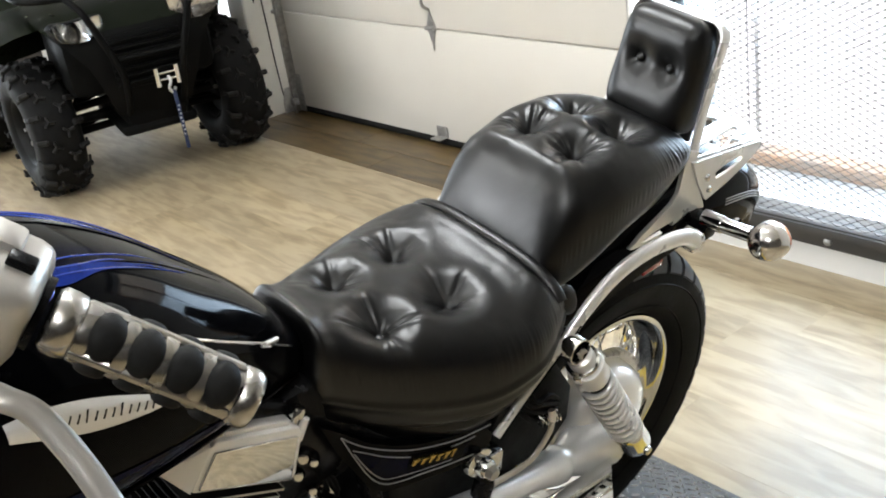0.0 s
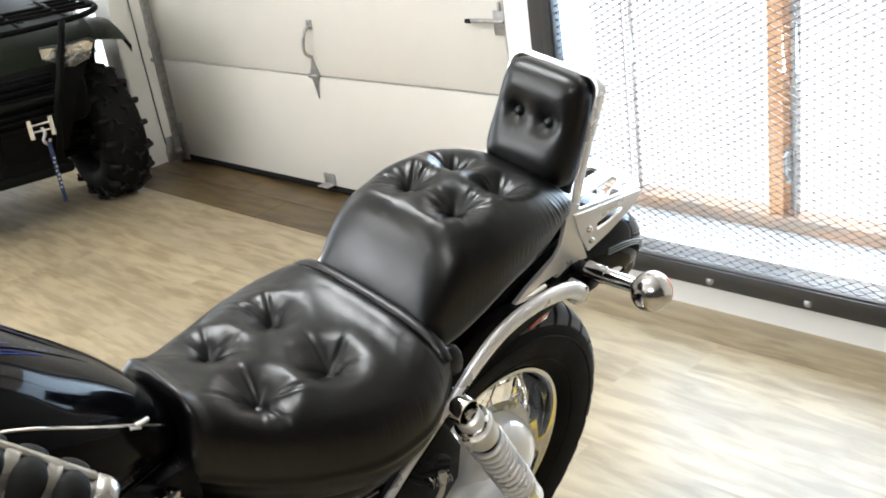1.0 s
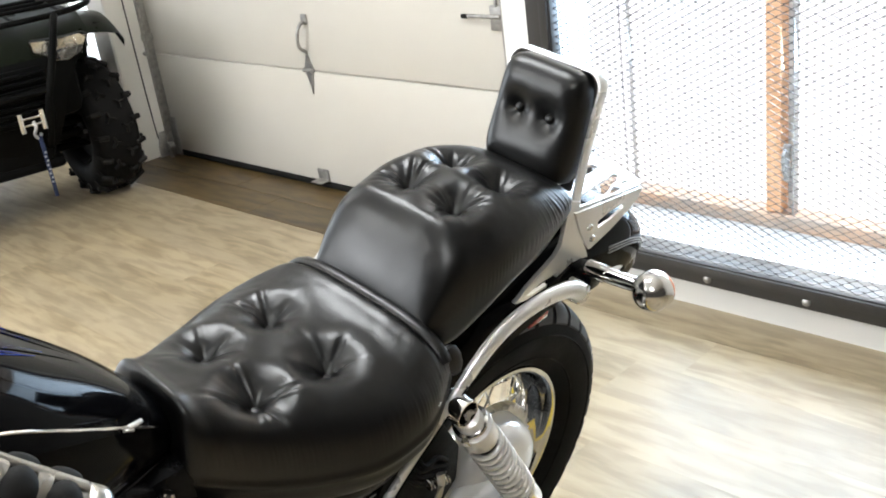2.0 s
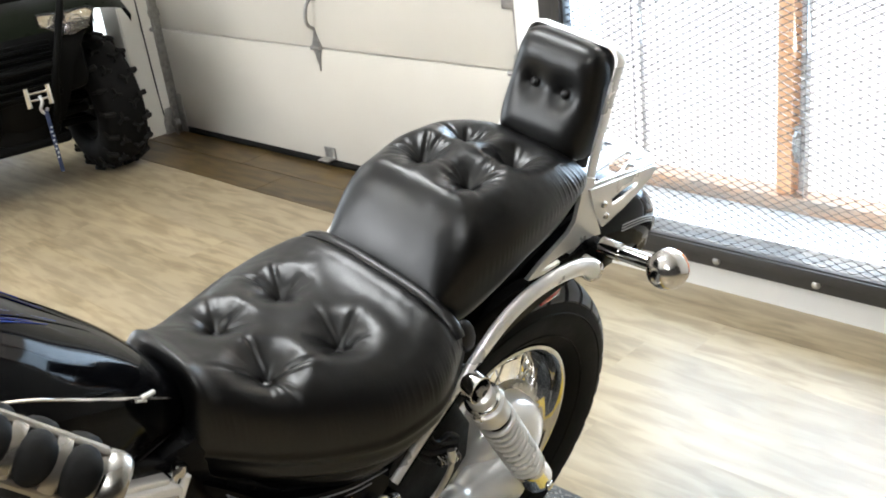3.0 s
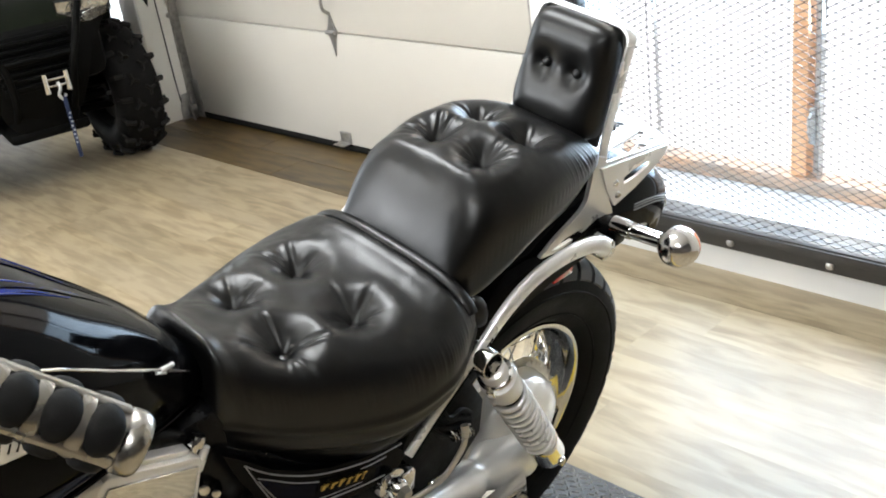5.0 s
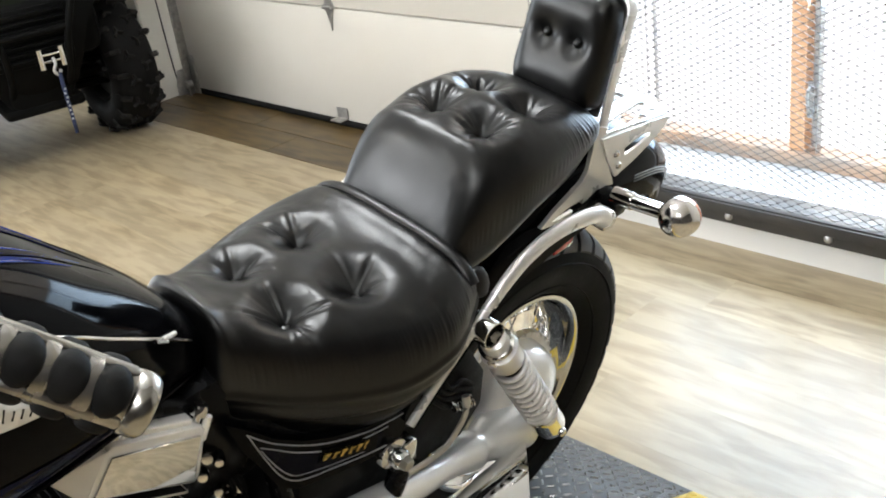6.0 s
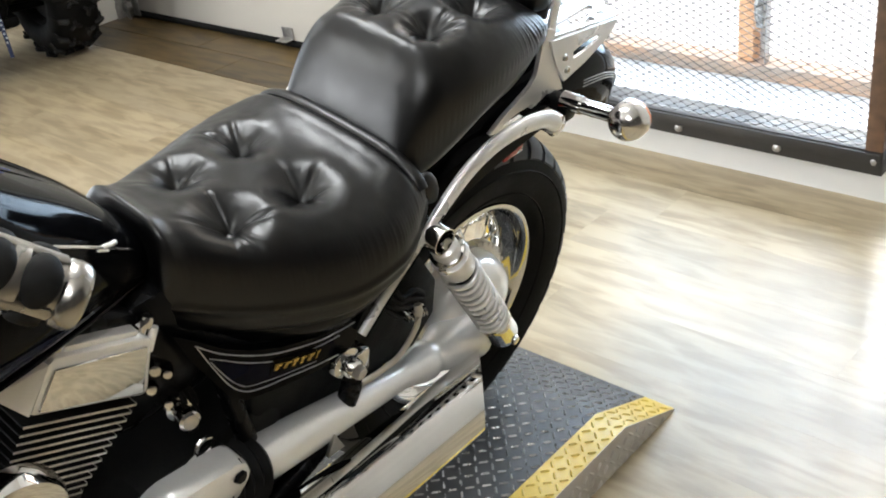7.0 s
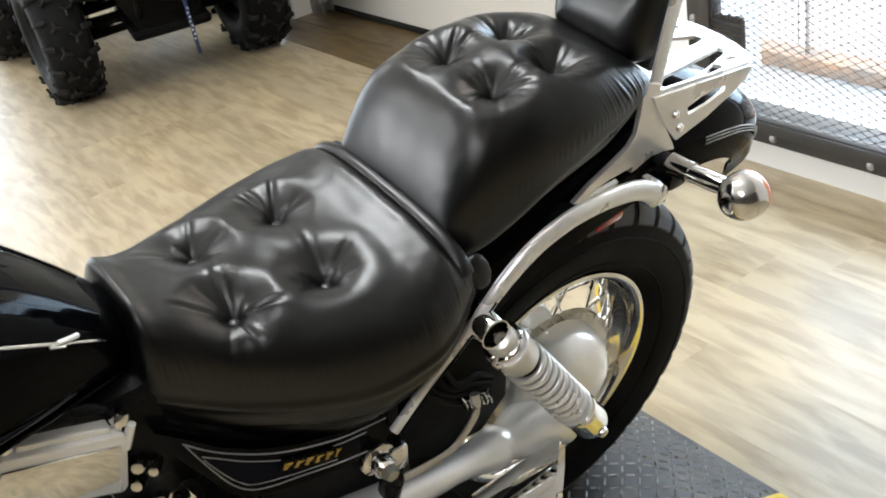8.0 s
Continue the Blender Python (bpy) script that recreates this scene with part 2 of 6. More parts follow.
def box(size, at=(0, 0, 0), bev=0.0, m=None, bm=None, seg=2):
    bm = bm or bmesh.new()
    b = bmesh.new()
    bmesh.ops.create_cube(b, size=1.0)
    bmesh.ops.scale(b, vec=size, verts=b.verts[:])
    if bev:
        bmesh.ops.bevel(b, geom=b.edges[:], offset=min(bev, 0.49 * min(size)), segments=seg, affect="EDGES", profile=0.5)
    mm = Matrix.Translation(at)
    return merge(bm, b, m @ mm if m else mm)


def tube(points, radius, n=12, bm=None, squash=1.0, caps=True, up=(0, 0, 1)):
    """A pipe along points; radius is one number or one for each point. squash: its width sideways to its height."""
    bm = bm or bmesh.new()
    pts = [Vector(p) for p in points]
    rad = radius if isinstance(radius, (list, tuple)) else [radius] * len(pts)
    rings, up = [], Vector(up)
    for i, p in enumerate(pts):
        d = (pts[min(i + 1, len(pts) - 1)] - pts[max(i - 1, 0)]).normalized()
        side = d.cross(up)
        if side.length < 1e-4:
            side = d.cross(Vector((1, 0, 0)))
        side.normalize()
        over = side.cross(d).normalized()
        rings.append([bm.verts.new(p + rad[i] * (squash * math.cos(2 * math.pi * k / n) * side + math.sin(2 * math.pi * k / n) * over)) for k in range(n)])
    for a, b in zip(rings, rings[1:]):
        for k in range(n):
            bm.faces.new((a[k], a[(k + 1) % n], b[(k + 1) % n], b[k]))
    if caps:
        bm.faces.new(rings[0][::-1])
        bm.faces.new(rings[-1])
    return bm


def smooth_path(points, per=6):
    """Catmull-Rom through the points."""
    p = [Vector(q) for q in points]
    out = []
    for i in range(len(p) - 1):
        a, b, c, d = p[max(i - 1, 0)], p[i], p[i + 1], p[min(i + 2, len(p) - 1)]
        for k in range(per):
            t = k / per
            out.append(0.5 * (2 * b + (c - a) * t + (2 * a - 5 * b + 4 * c - d) * t * t + (3 * b - a - 3 * c + d) * t ** 3))
    return out + [p[-1]]


def lathe(profile, n=32, m=None, bm=None, closed=False):
    """Turns the (radius, height) profile round the local z axis."""
    bm = bm or bmesh.new()
    b = bmesh.new()
    rings = []
    for r, h in profile:
        rings.append([b.verts.new((r * math.cos(2 * math.pi * k / n), r * math.sin(2 * math.pi * k / n), h)) for k in range(n)] if r > 1e-6 else [b.verts.new((0, 0, h))])
    pairs = list(zip(rings, rings[1:])) + ([(rings[-1], rings[0])] if closed else [])
    for a, c in pairs:
        for k in range(n):
            j = (k + 1) % n
            if len(a) > 1 and len(c) > 1:
                b.faces.new((a[k], a[j], c[j], c[k]))
            elif len(a) > 1:
                b.faces.new((a[k], a[j], c[0]))
            elif len(c) > 1:
                b.faces.new((a[0], c[j], c[k]))
    return merge(bm, b, m)


def prism(outline, thick, m=None, bm=None, bev=0.0):
    """A plate: the outline in local xy, thick along local z, centred."""
    bm = bm or bmesh.new()
    b = bmesh.new()
    lo = [b.verts.new((x, y, -thick / 2)) for x, y in outline]
    hi = [b.verts.new((x, y, thick / 2)) for x, y in outline]
    b.faces.new(lo[::-1])
    b.faces.new(hi)
    for k in range(len(lo)):
        j = (k + 1) % len(lo)
        b.faces.new((lo[k], lo[j], hi[j], hi[k]))
    if bev:
        bmesh.ops.bevel(b, geom=b.edges[:], offset=bev, segments=2, affect="EDGES", profile=0.5)
    return merge(bm, b, m)


def pierced(outline, holes, thick, place):
    """A flat plate with holes cut through it; place(u, v, h) puts a point of the plate, h off its middle, into space."""
    b = bmesh.new()
    loops = []
    for ring in [outline] + holes:
        vs = [b.verts.new((u, v, 0)) for u, v in ring]
        loops.append([(p.co.x, p.co.y) for p in vs])
        for p, q in zip(vs, vs[1:] + vs[:1]):
            b.edges.new((p, q))
    bmesh.ops.triangle_fill(b, use_beauty=True, use_dissolve=False, edges=b.edges[:])
    tris = [[(v.co.x, v.co.y) for v in f.verts] for f in b.faces]
    b.free()
    bm = bmesh.new()
    for h in (-thick / 2, thick / 2):
        for t in tris:
            bm.faces.new([bm.verts.new(place(*q, h)) for q in t])
    for ring in loops:
        for p, q in zip(ring, ring[1:] + ring[:1]):
            bm.faces.new([bm.verts.new(place(*c, h)) for c, h in ((p, -thick / 2), (q, -thick / 2), (q, thick / 2), (p, thick / 2))])
    bmesh.ops.remove_doubles(bm, verts=bm.verts[:], dist=1e-6)
    return bm


def loft(rings, bm=None, caps=True):
    bm = bm or bmesh.new()
    vs = [[bm.verts.new(p) for p in r] for r in rings]
    n = len(vs[0])
    for a, b in zip(vs, vs[1:]):
        for k in range(n):
            bm.faces.new((a[k], a[(k + 1) % n], b[(k + 1) % n], b[k]))
    if caps:
        bm.faces.new(vs[0][::-1])
        bm.faces.new(vs[-1])
    return bm


def grid_mesh(rows, bm=None, wrap=False):
    """A sheet of quads over rows of points."""
    bm = bm or bmesh.new()
    vs = [[bm.verts.new(p) for p in r] for r in rows]
    for a, b in zip(vs, vs[1:]):
        for k in range(len(a) if wrap else len(a) - 1):
            j = (k + 1) % len(a)
            bm.faces.new((a[k], a[j], b[j], b[k]))
    return bm


def along(table, x):
    """Smooth interpolation in a table of (x, value)."""
    xs, vs = [t[0] for t in table], [t[1] for t in table]
    if x <= xs[0]:
        return vs[0]
    for i in range(len(xs) - 1):
        if x <= xs[i + 1]:
            h = xs[i + 1] - xs[i]
            t = (x - xs[i]) / h
            m0 = (vs[i + 1] - vs[max(i - 1, 0)]) / (xs[i + 1] - xs[max(i - 1, 0)])
            m1 = (vs[min(i + 2, len(xs) - 1)] - vs[i]) / (xs[min(i + 2, len(xs) - 1)] - xs[i])
            return (2 * t ** 3 - 3 * t * t + 1) * vs[i] + (t ** 3 - 2 * t * t + t) * h * m0 + (3 * t * t - 2 * t ** 3) * vs[i + 1] + (t ** 3 - t * t) * h * m1
    return vs[-1]


# turns local z to world -y (towards the bike's left)
TO_LEFT = pose(0, 0, 0, 90, 0, 0)


# ---- the room ----
def wall(name, size, at, material=WALLPAINT, label="white painted shop wall"):
    return tagged(finish(name, box(size, at), material), label, "wall", kind="structure")


floor = tagged(finish("floor", box((6.3, 11.2, 0.10), (-1.5, 1.5, -0.062)), GAP), "light oak laminate plank floor", "floor", kind="structure")
ground = tagged(finish("ground", box((160, 160, 0.1), (0, 1.5, -0.20)), SNOW), "pale concrete yard outside the openings", "ground", kind="structure")
ceiling = tagged(finish("ceiling", box((6.3, 11.2, 0.1), (-1.5, 1.5, 3.0)), CEILING), "plain white shop ceiling", "ceiling", kind="structure")
# east wall: mesh opening y -0.36..0.86, garage door y 1.17..3.58, glass door 3.74..5.3
wall("wall_east_south", (0.22, 3.64, 3.0), (1.47, -2.18, 1.45))
wall("wall_east_pier", (0.22, 0.17, 3.0), (1.47, 0.945, 1.45))
wall("wall_east_jamb", (0.24, 0.16, 3.0), (1.48, 3.66, 1.45), JAMBPAINT, "cream painted door jamb return")
wall("wall_east_north", (0.22, 0.13, 3.0), (1.47, 6.935, 1.45))
wall("wall_east_lintel_north", (0.22, 1.57, 0.8), (1.47, 6.085, 2.55))
wall("wall_east_lintel_mesh", (0.22, 1.22, 0.75), (1.47, 0.25, 2.575))
wall("wall_east_lintel_door", (0.22, 2.55, 0.75), (1.47, 2.305, 2.575))
# added white sheet: gives the jamb's inner face its lit tone
tagged(finish("trim", box((0.008, 0.155, 2.2), (1.357, 3.662, 1.1), 0.002), WALLPAINT), "white sheet over the jamb's inner face, its lit tone painted on", "trim", kind="structure")
wall("wall_east_lintel_glass", (0.22, 1.56, 0.8), (1.47, 4.52, 2.55))
wall("wall_east_curb", (0.14, 1.22, 0.15), (1.41, 0.25, 0.065), WALLPAINT, "white painted curb under the mesh panel")
# unseen walls that close the room, kept dark so black parts reflect little
D = (DARKWALL, "unseen closing wall, kept dark to dim reflections")
wall("wall_south", (6.2, 0.2, 3.0), (-1.55, -4.1, 1.45), *D)
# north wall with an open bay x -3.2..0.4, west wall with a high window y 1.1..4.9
wall("wall_north_west", (1.4, 0.2, 3.0), (-3.9, 7.1, 1.45), *D)
wall("wall_north_east", (1.1, 0.2, 3.0), (0.95, 7.1, 1.45), *D)
wall("wall_north_lintel", (3.6, 0.2, 0.55), (-1.4, 7.1, 2.68), *D)
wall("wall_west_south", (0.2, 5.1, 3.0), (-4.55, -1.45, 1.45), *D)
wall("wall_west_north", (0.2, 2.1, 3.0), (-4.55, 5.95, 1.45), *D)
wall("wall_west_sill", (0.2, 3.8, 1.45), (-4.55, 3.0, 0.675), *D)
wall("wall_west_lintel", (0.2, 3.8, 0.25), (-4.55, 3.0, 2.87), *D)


def added_ceiling_light(x, y, down, up):
    """An added, unseen fluorescent fitting hung under the ceiling on two wires, open above and below."""
    f = thing("added_ceiling_light", pose(x, y, 2.62), "added, unseen white fluorescent fitting hung on wires under the ceiling", "ceiling light", "ceiling lights")
    part("tray", box((0.34, 1.24, 0.05), (0, 0, 0.02), 0.006), WALLPAINT, f)
    for h in (-0.010, 0.050):
        part("diffuser", box((0.28, 1.16, 0.012), (0, 0, h), 0.003), TUBEGLOW, f, "glowing diffuser")
    for e in (-0.5, 0.5):
        part("wire", tube([(0, e, 0.04), (0, e, 0.335)], 0.002, 6), GALV, f)
    lamp("added_fill_light", "AREA", pose(x, y, 2.595), down, (0.95, 0.98, 1.0), 0.27, 1.15)
    lamp("added_fill_light", "AREA", pose(x, y, 2.685, 180), up, (0.95, 0.98, 1.0), 0.27, 1.15)
    return f


# added out of view to brighten the seats, chrome and ceiling
added_ceiling_light(-0.10, 0.45, 18, 21)
added_ceiling_light(-0.45, 3.6, 6, 9)
added_ceiling_light(-1.9, -1.7, 14, 12)
added_ceiling_light(-2.6, 1.3, 8, 30)


# ---- garage door ----
def garage_door():
    d = thing("garage_door", pose(1.53, 2.36, 0), "closed cream sectional garage door with galvanised hardware", "garage door", kind="structure")
    w = 2.40
    for i, (z0, z1) in enumerate(((0.035, 0.530), (0.536, 1.066), (1.072, 1.602), (1.608, 2.20))):
        part("door_section", box((0.045, w + 0.1, z1 - z0), (0.0225, -0.05, (z0 + z1) / 2), 0.004), DOORPAINT, d)
    seal = tube([(0.012, -w / 2, 0.02), (0.012, w / 2, 0.02)], 0.02, 10, squash=0.8)
    part("bottom_seal", seal, RUBBER, d, "black rubber bottom seal")
    for y in (-w / 2 + 0.02, w / 2 - 0.02):
        for z in (0.533, 1.069):
            hb = box((0.006, 0.03, 0.12), (-0.004, y, z), 0.002)
            prism([(-0.028, 0), (0, 0.075), (0.028, 0), (0, -0.075)], 0.006, pose(-0.006, y, z) @ pose(0, 0, 0, 90, 0, 90), hb)
            hb = tube([(-0.02, y - 0.03, z), (-0.02, y + 0.03, z)], 0.012, 10, hb)
            part("edge_hinge", hb, GALV, d, "galvanised edge hinge with roller")
    # centre hinge, lift handle and bottom catch
    c = prism([(-0.032, 0.005), (-0.012, 0.045), (0, 0.085), (0.012, 0.045), (0.032, 0.005), (0.014, -0.03), (0, -0.10), (-0.014, -0.03)], 0.006, pose(-0.004, -0.08, 0.535) @ pose(0, 0, 0, 90, 0, 90), bev=0.001)
    c = tube([(-0.014, -0.108, 0.537), (-0.014, -0.052, 0.537)], 0.008, 10, c)
    part("centre_hinge", c, GALV, d, "diamond shaped galvanised centre hinge")
    hp = smooth_path([(-0.006, -0.10, 0.745), (-0.035, -0.098, 0.725), (-0.045, -0.09, 0.68), (-0.038, -0.083, 0.64), (-0.006, -0.08, 0.615)], 5)
    hb = tube(hp, 0.0075, 10)
    box((0.006, 0.035, 0.04), (-0.004, -0.10, 0.752), 0.002, bm=hb)
    part("lift_handle", hb, GALV, d, "bent steel lift handle")
    cb = box((0.05, 0.07, 0.006), (-0.03, -0.05, 0.045), 0.002)
    box((0.006, 0.07, 0.05), (-0.006, -0.05, 0.068), 0.002, bm=cb)
    part("step_catch", cb, GALV, d, "small galvanised step plate")
    # slide bolt near the south edge
    sb = box((0.012, 0.060, 0.085), (-0.008, -1.165, 0.795), 0.003)
    tube([(-0.022, -1.19, 0.802), (-0.022, -1.04, 0.802)], 0.007, 10, sb)
    box((0.010, 0.010, 0.035), (-0.012, -1.165, 0.85), 0.003, bm=sb)
    bolt = part("slide_bolt", sb, GALV, d, "galvanised slide bolt")
    part("bolt_knob", box((0.014, 0.030, 0.016), (-0.022, -1.025, 0.800), 0.005), RUBBER, bolt, "black end knob")
    return d


garage_door()


def door_track(y, flip):
    t = thing("door_track", pose(1.50, y, 0), "galvanised garage door track screwed to the jamb", "door track", "garage door tracks", "structure")
    ch = box((0.05, 0.004, 2.3), (0, 0.02 * flip, 1.16), 0.001)
    box((0.004, 0.028, 2.3), (-0.025, 0.006 * flip, 1.16), 0.001, bm=ch)
    box((0.012, 0.012, 2.3), (-0.028, -0.008 * flip, 1.16), 0.004, bm=ch)
    part("channel", ch, GALV, t)
    br = prism([(-0.05, 0), (0.045, 0), (0.05, 0.06), (0.03, 0.13), (-0.03, 0.13), (-0.05, 0.06)], 0.005, pose(-0.03, 0.02 * flip, 0.02) @ pose(0, 0, 0, 90, 0, 0), bev=0.001)
    box((0.005, 0.055, 0.20), (0.0, -0.035 * flip, 0.12), 0.002, bm=br)
    tube([(-0.05, -0.02 * flip, 0.075), (-0.02, -0.02 * flip, 0.075)], 0.02, 14, br)
    part("bottom_bracket", br, GALV, t, "galvanised bottom roller bracket")
    for z in (0.62, 1.3, 1.95):
        part("track_bracket", box((0.06, 0.03, 0.035), (0.01, 0.03 * flip, z), 0.003), GALV, t)
    return t


door_track(3.475, 1)
door_track(1.12, -1)

# thin cable down the jamb
cable = tube(smooth_path([(1.462, 3.575, 2.2), (1.455, 3.572, 1.2), (1.462, 3.575, 0.5), (1.470, 3.572, 0.12), (1.48, 3.55, 0.03)], 5), 0.0035, 6)
tagged(finish("door_cable", cable, FRAME), "thin dark lift cable beside the door track", "cable", kind="")

# ---- glass door behind the quad ----
def glass_door(name, y0):
    d = thing(name, pose(1.44, y0, 0), "dark framed glass door with bright daylight behind", "glass door", kind="structure")
    for y in (-0.745, 0.745):
        part("door_frame", box((0.07, 0.06, 2.15), (0, y, 1.075), 0.004), BLACKSTEEL, d)
    for z, h in ((0.05, 0.10), (1.05, 0.05), (2.12, 0.06)):
        part("door_rail", box((0.06, 1.43, h), (0, 0, z), 0.004), BLACKSTEEL, d)
    p = part("pane", box((0.008, 1.43, 2.0), (0.004, 0, 1.1)), GLASS, d)
    p.visible_shadow = False
    return d


glass_door("door_1", 4.52)
glass_door("door_2", 6.085)


# ---- mesh security panel ----
def mesh_panel():
    y0, y1, x = -0.305, 0.865, 1.30
    g = thing("security_panel", pose(x, 0, 0.10), "black steel framed expanded metal security panel on a curb", "security panel", kind="structure")
    part("bottom_rail", box((0.035, y1 - y0, 0.068), (0.0, (y0 + y1) / 2, 0.038), 0.003), BLACKSTEEL, g, "black angle iron bottom rail")
    part("rail_ledge", box((0.075, y1 - y0 - 0.01, 0.008), (0.055, (y0 + y1) / 2, 0.066), 0.002), BLACKSTEEL, g, "flat ledge of the angle iron")
    part("inner_rail", box((0.008, y1 - y0 - 0.05, 0.03), (-0.0215, (y0 + y1) / 2 - 0.02, 0.052), 0.002), BLACKSTEEL, g)
    part("post", box((0.04, 0.092, 2.1), (0.0, y1 - 0.046, 1.122), 0.003), BLACKSTEEL, g)
    part("post", box((0.008, 0.03, 2.05), (-0.024, y1 - 0.07, 1.13), 0.002), BLACKSTEEL, g)
    part("post", box((0.045, 0.045, 2.1), (0.0, y0 + 0.0225, 1.122), 0.003), RUSTSTEEL, g, "rusty brown steel post")
    part("top_rail", box((0.035, y1 - y0 - 0.14, 0.06), (0, (y0 + y1) / 2 - 0.02, 2.14), 0.003), BLACKSTEEL, g)
    for y, z in ((0.577, 0.027), (0.277, 0.027), (-0.023, 0.027), (-0.285, 0.045), (0.84, 0.33), (0.84, 0.95), (0.84, 1.6)):
        b = lathe([(0, 0.010), (0.006, 0.0095), (0.011, 0.006), (0.0125, 0.0), (0.0, 0.0)], 14, pose(-0.0175 if z < 0.1 else -0.02, y, z, 0, -90, 0))
        part("bolt", b, GALV, g, "galvanised round bolt head")
    for y in (0.537, 0.527):
        part("rivet", box((0.004, 0.006, 0.014), (-0.0185, y, 0.043), 0.001), GALV, g)
    # expanded metal: flat twisted strands that meet in rows of long diamonds
    rnd = random.Random(4)
    verts, faces = [], []
    wy, hz = 0.041, 0.0104
    ya, yb, za, zb = y0 + 0.03, y1 - 0.075, 0.045, 2.12
    rows, cols = int((zb - za) / hz), int((yb - ya) / wy) + 1
    for r in range(rows):
        z = za + r * hz
        pts = [(min(ya + c * wy / 4, yb), z + (hz / 2 - 0.0008) * ((1 if (c // 2 + r) % 2 == 0 else -1) if c % 2 == 0 else 0)) for c in range(cols * 4 + 1)]
        base = len(verts)
        for c, (y, zz) in enumerate(pts):
            j = 0.0003 * rnd.random() + (0.0008 if c % 2 == 0 else 0.0)
            verts += [(0.0020, y, zz - 0.0008 - j), (-0.0020, y, zz - 0.0002), (-0.0020, y, zz + 0.0008 + j), (0.0020, y, zz + 0.0002)]
        for c in range(len(pts) - 1):
            a, b = base + 4 * c, base + 4 * c + 4
            faces += [(a, a + 1, b + 1, b), (a + 1, a + 2, b + 2, b + 1), (a + 2, a + 3, b + 3, b + 2), (a + 3, a, b, b + 3)]
            if c % 2 == 0 and (c // 2 + r) % 2 == 0 and r < rows - 1:
                o = a + 4 * len(pts)
                faces.append((a + 2, a + 3, o, o + 1))
    me = bpy.data.meshes.new("expanded_mesh")
    me.from_pydata(verts, [], faces)
    me.materials.append(MESHSTEEL)
    em = new("expanded_mesh", me)
    em.parent = g
    tagged(em, "dark expanded steel mesh of long diamonds", kind="stuff")
    # doubled piece of mesh behind the lock
    lp = box((0.006, 0.125, 0.13), (-0.014, 0.728, 0.283), 0.002)
    part("lock_plate", lp, MESHSTEEL, g, "dark doubled mesh patch with ragged edge")
    rg = bmesh.new()
    for k in range(9):
        box((0.008, 0.012, 0.01 + 0.006 * (k % 2)), (-0.018, 0.672 + 0.0145 * k, 0.35), 0.002, bm=rg)
        box((0.010, 0.10, 0.003), (-0.018, 0.728, 0.225 + 0.014 * k), 0.001, bm=rg, m=None)
    part("ragged_edge", rg, MESHSTEEL, g)
    return g


mesh_panel()


# ---- bright glazed front outside the mesh ----
def wood_window():
    w = thing("window_1", pose(1.80, 0, 0), "cedar framed glazed front behind the security panel", "window", kind="structure")
    part("window_sill", box((0.09, 1.9, 0.05), (0.02, 0.35, 0.112), 0.004), SILLWOOD, w, "weathered orange and grey timber sill")
    for y in (0.335, -0.32, 1.25):
        part("mullion", box((0.06, 0.052, 2.2), (0.02, y, 1.24), 0.004), CEDAR, w, "orange cedar mullion")
        part("white_stop", box((0.012, 0.030, 2.2), (0.040, y - 0.043, 1.24), 0.002), WHITEBOARD, w)
        part("weather_strip", box((0.03, 0.006, 2.2), (0.0, y - 0.069, 1.24), 0.002), GALV, w)
    part("weather_strip", box((0.02, 0.004, 2.2), (0.0, 0.862, 1.24), 0.001), GALV, w)
    latch = tube(smooth_path([(-0.02, 0.29, 0.36), (-0.04, 0.288, 0.34), (-0.04, 0.286, 0.30), (-0.02, 0.288, 0.27)], 4), 0.005, 8)
    box((0.012, 0.022, 0.12), (-0.008, 0.289, 0.315), 0.003, bm=latch)
    part("window_latch", latch, GALV, w, "small metal pull")
    for y0, y1 in ((0.36, 0.82), (-0.30, 0.26), (0.92, 1.2)):
        p = part("pane", box((0.006, y1 - y0, 2.15), (0.03, (y0 + y1) / 2, 1.23)), GLASS, w)
        p.visible_shadow = False
    return w


wood_window()


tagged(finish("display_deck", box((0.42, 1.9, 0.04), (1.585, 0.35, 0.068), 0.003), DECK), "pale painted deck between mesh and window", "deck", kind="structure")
tagged(finish("backdrop", box((0.1, 60, 4.7), (14, 2, 2.2)), OUTSIDE), "plain overcast white distance outside", "backdrop", kind="structure")


# ---- low tread plate platform under the motorcycle ----
def lug(bm, x, y, z, turn, long=0.0098, wide=0.0028, high=0.0030, m=None):
    c, s = math.cos(turn), math.sin(turn)
    q = lambda u, v, h: (m @ Vector((x + u * c - v * s, y + u * s + v * c, z + h))) if m else (x + u * c - v * s, y + u * s + v * c, z + h)
    base = [bm.verts.new(q(u * long, v * wide, -0.0006)) for u, v in ((-1, 0), (-0.65, 1), (0.65, 1), (1, 0), (0.65, -1), (-0.65, -1))]
    top = [bm.verts.new(q(u * long, 0, high)) for u in (-0.68, 0.68)]
    for f in ((0, 5, "a"), (5, 4, "ba"), (4, 3, "b"), (3, 2, "b"), (2, 1, "ab"), (1, 0, "a")):
        a, b, k = base[f[0]], base[f[1]], f[2]
        bm.faces.new((a, b, top[0]) if k == "a" else (a, b, top[1]) if k == "b" else (a, b, top[1], top[0]) if k == "ba" else (a, b, top[0], top[1]))


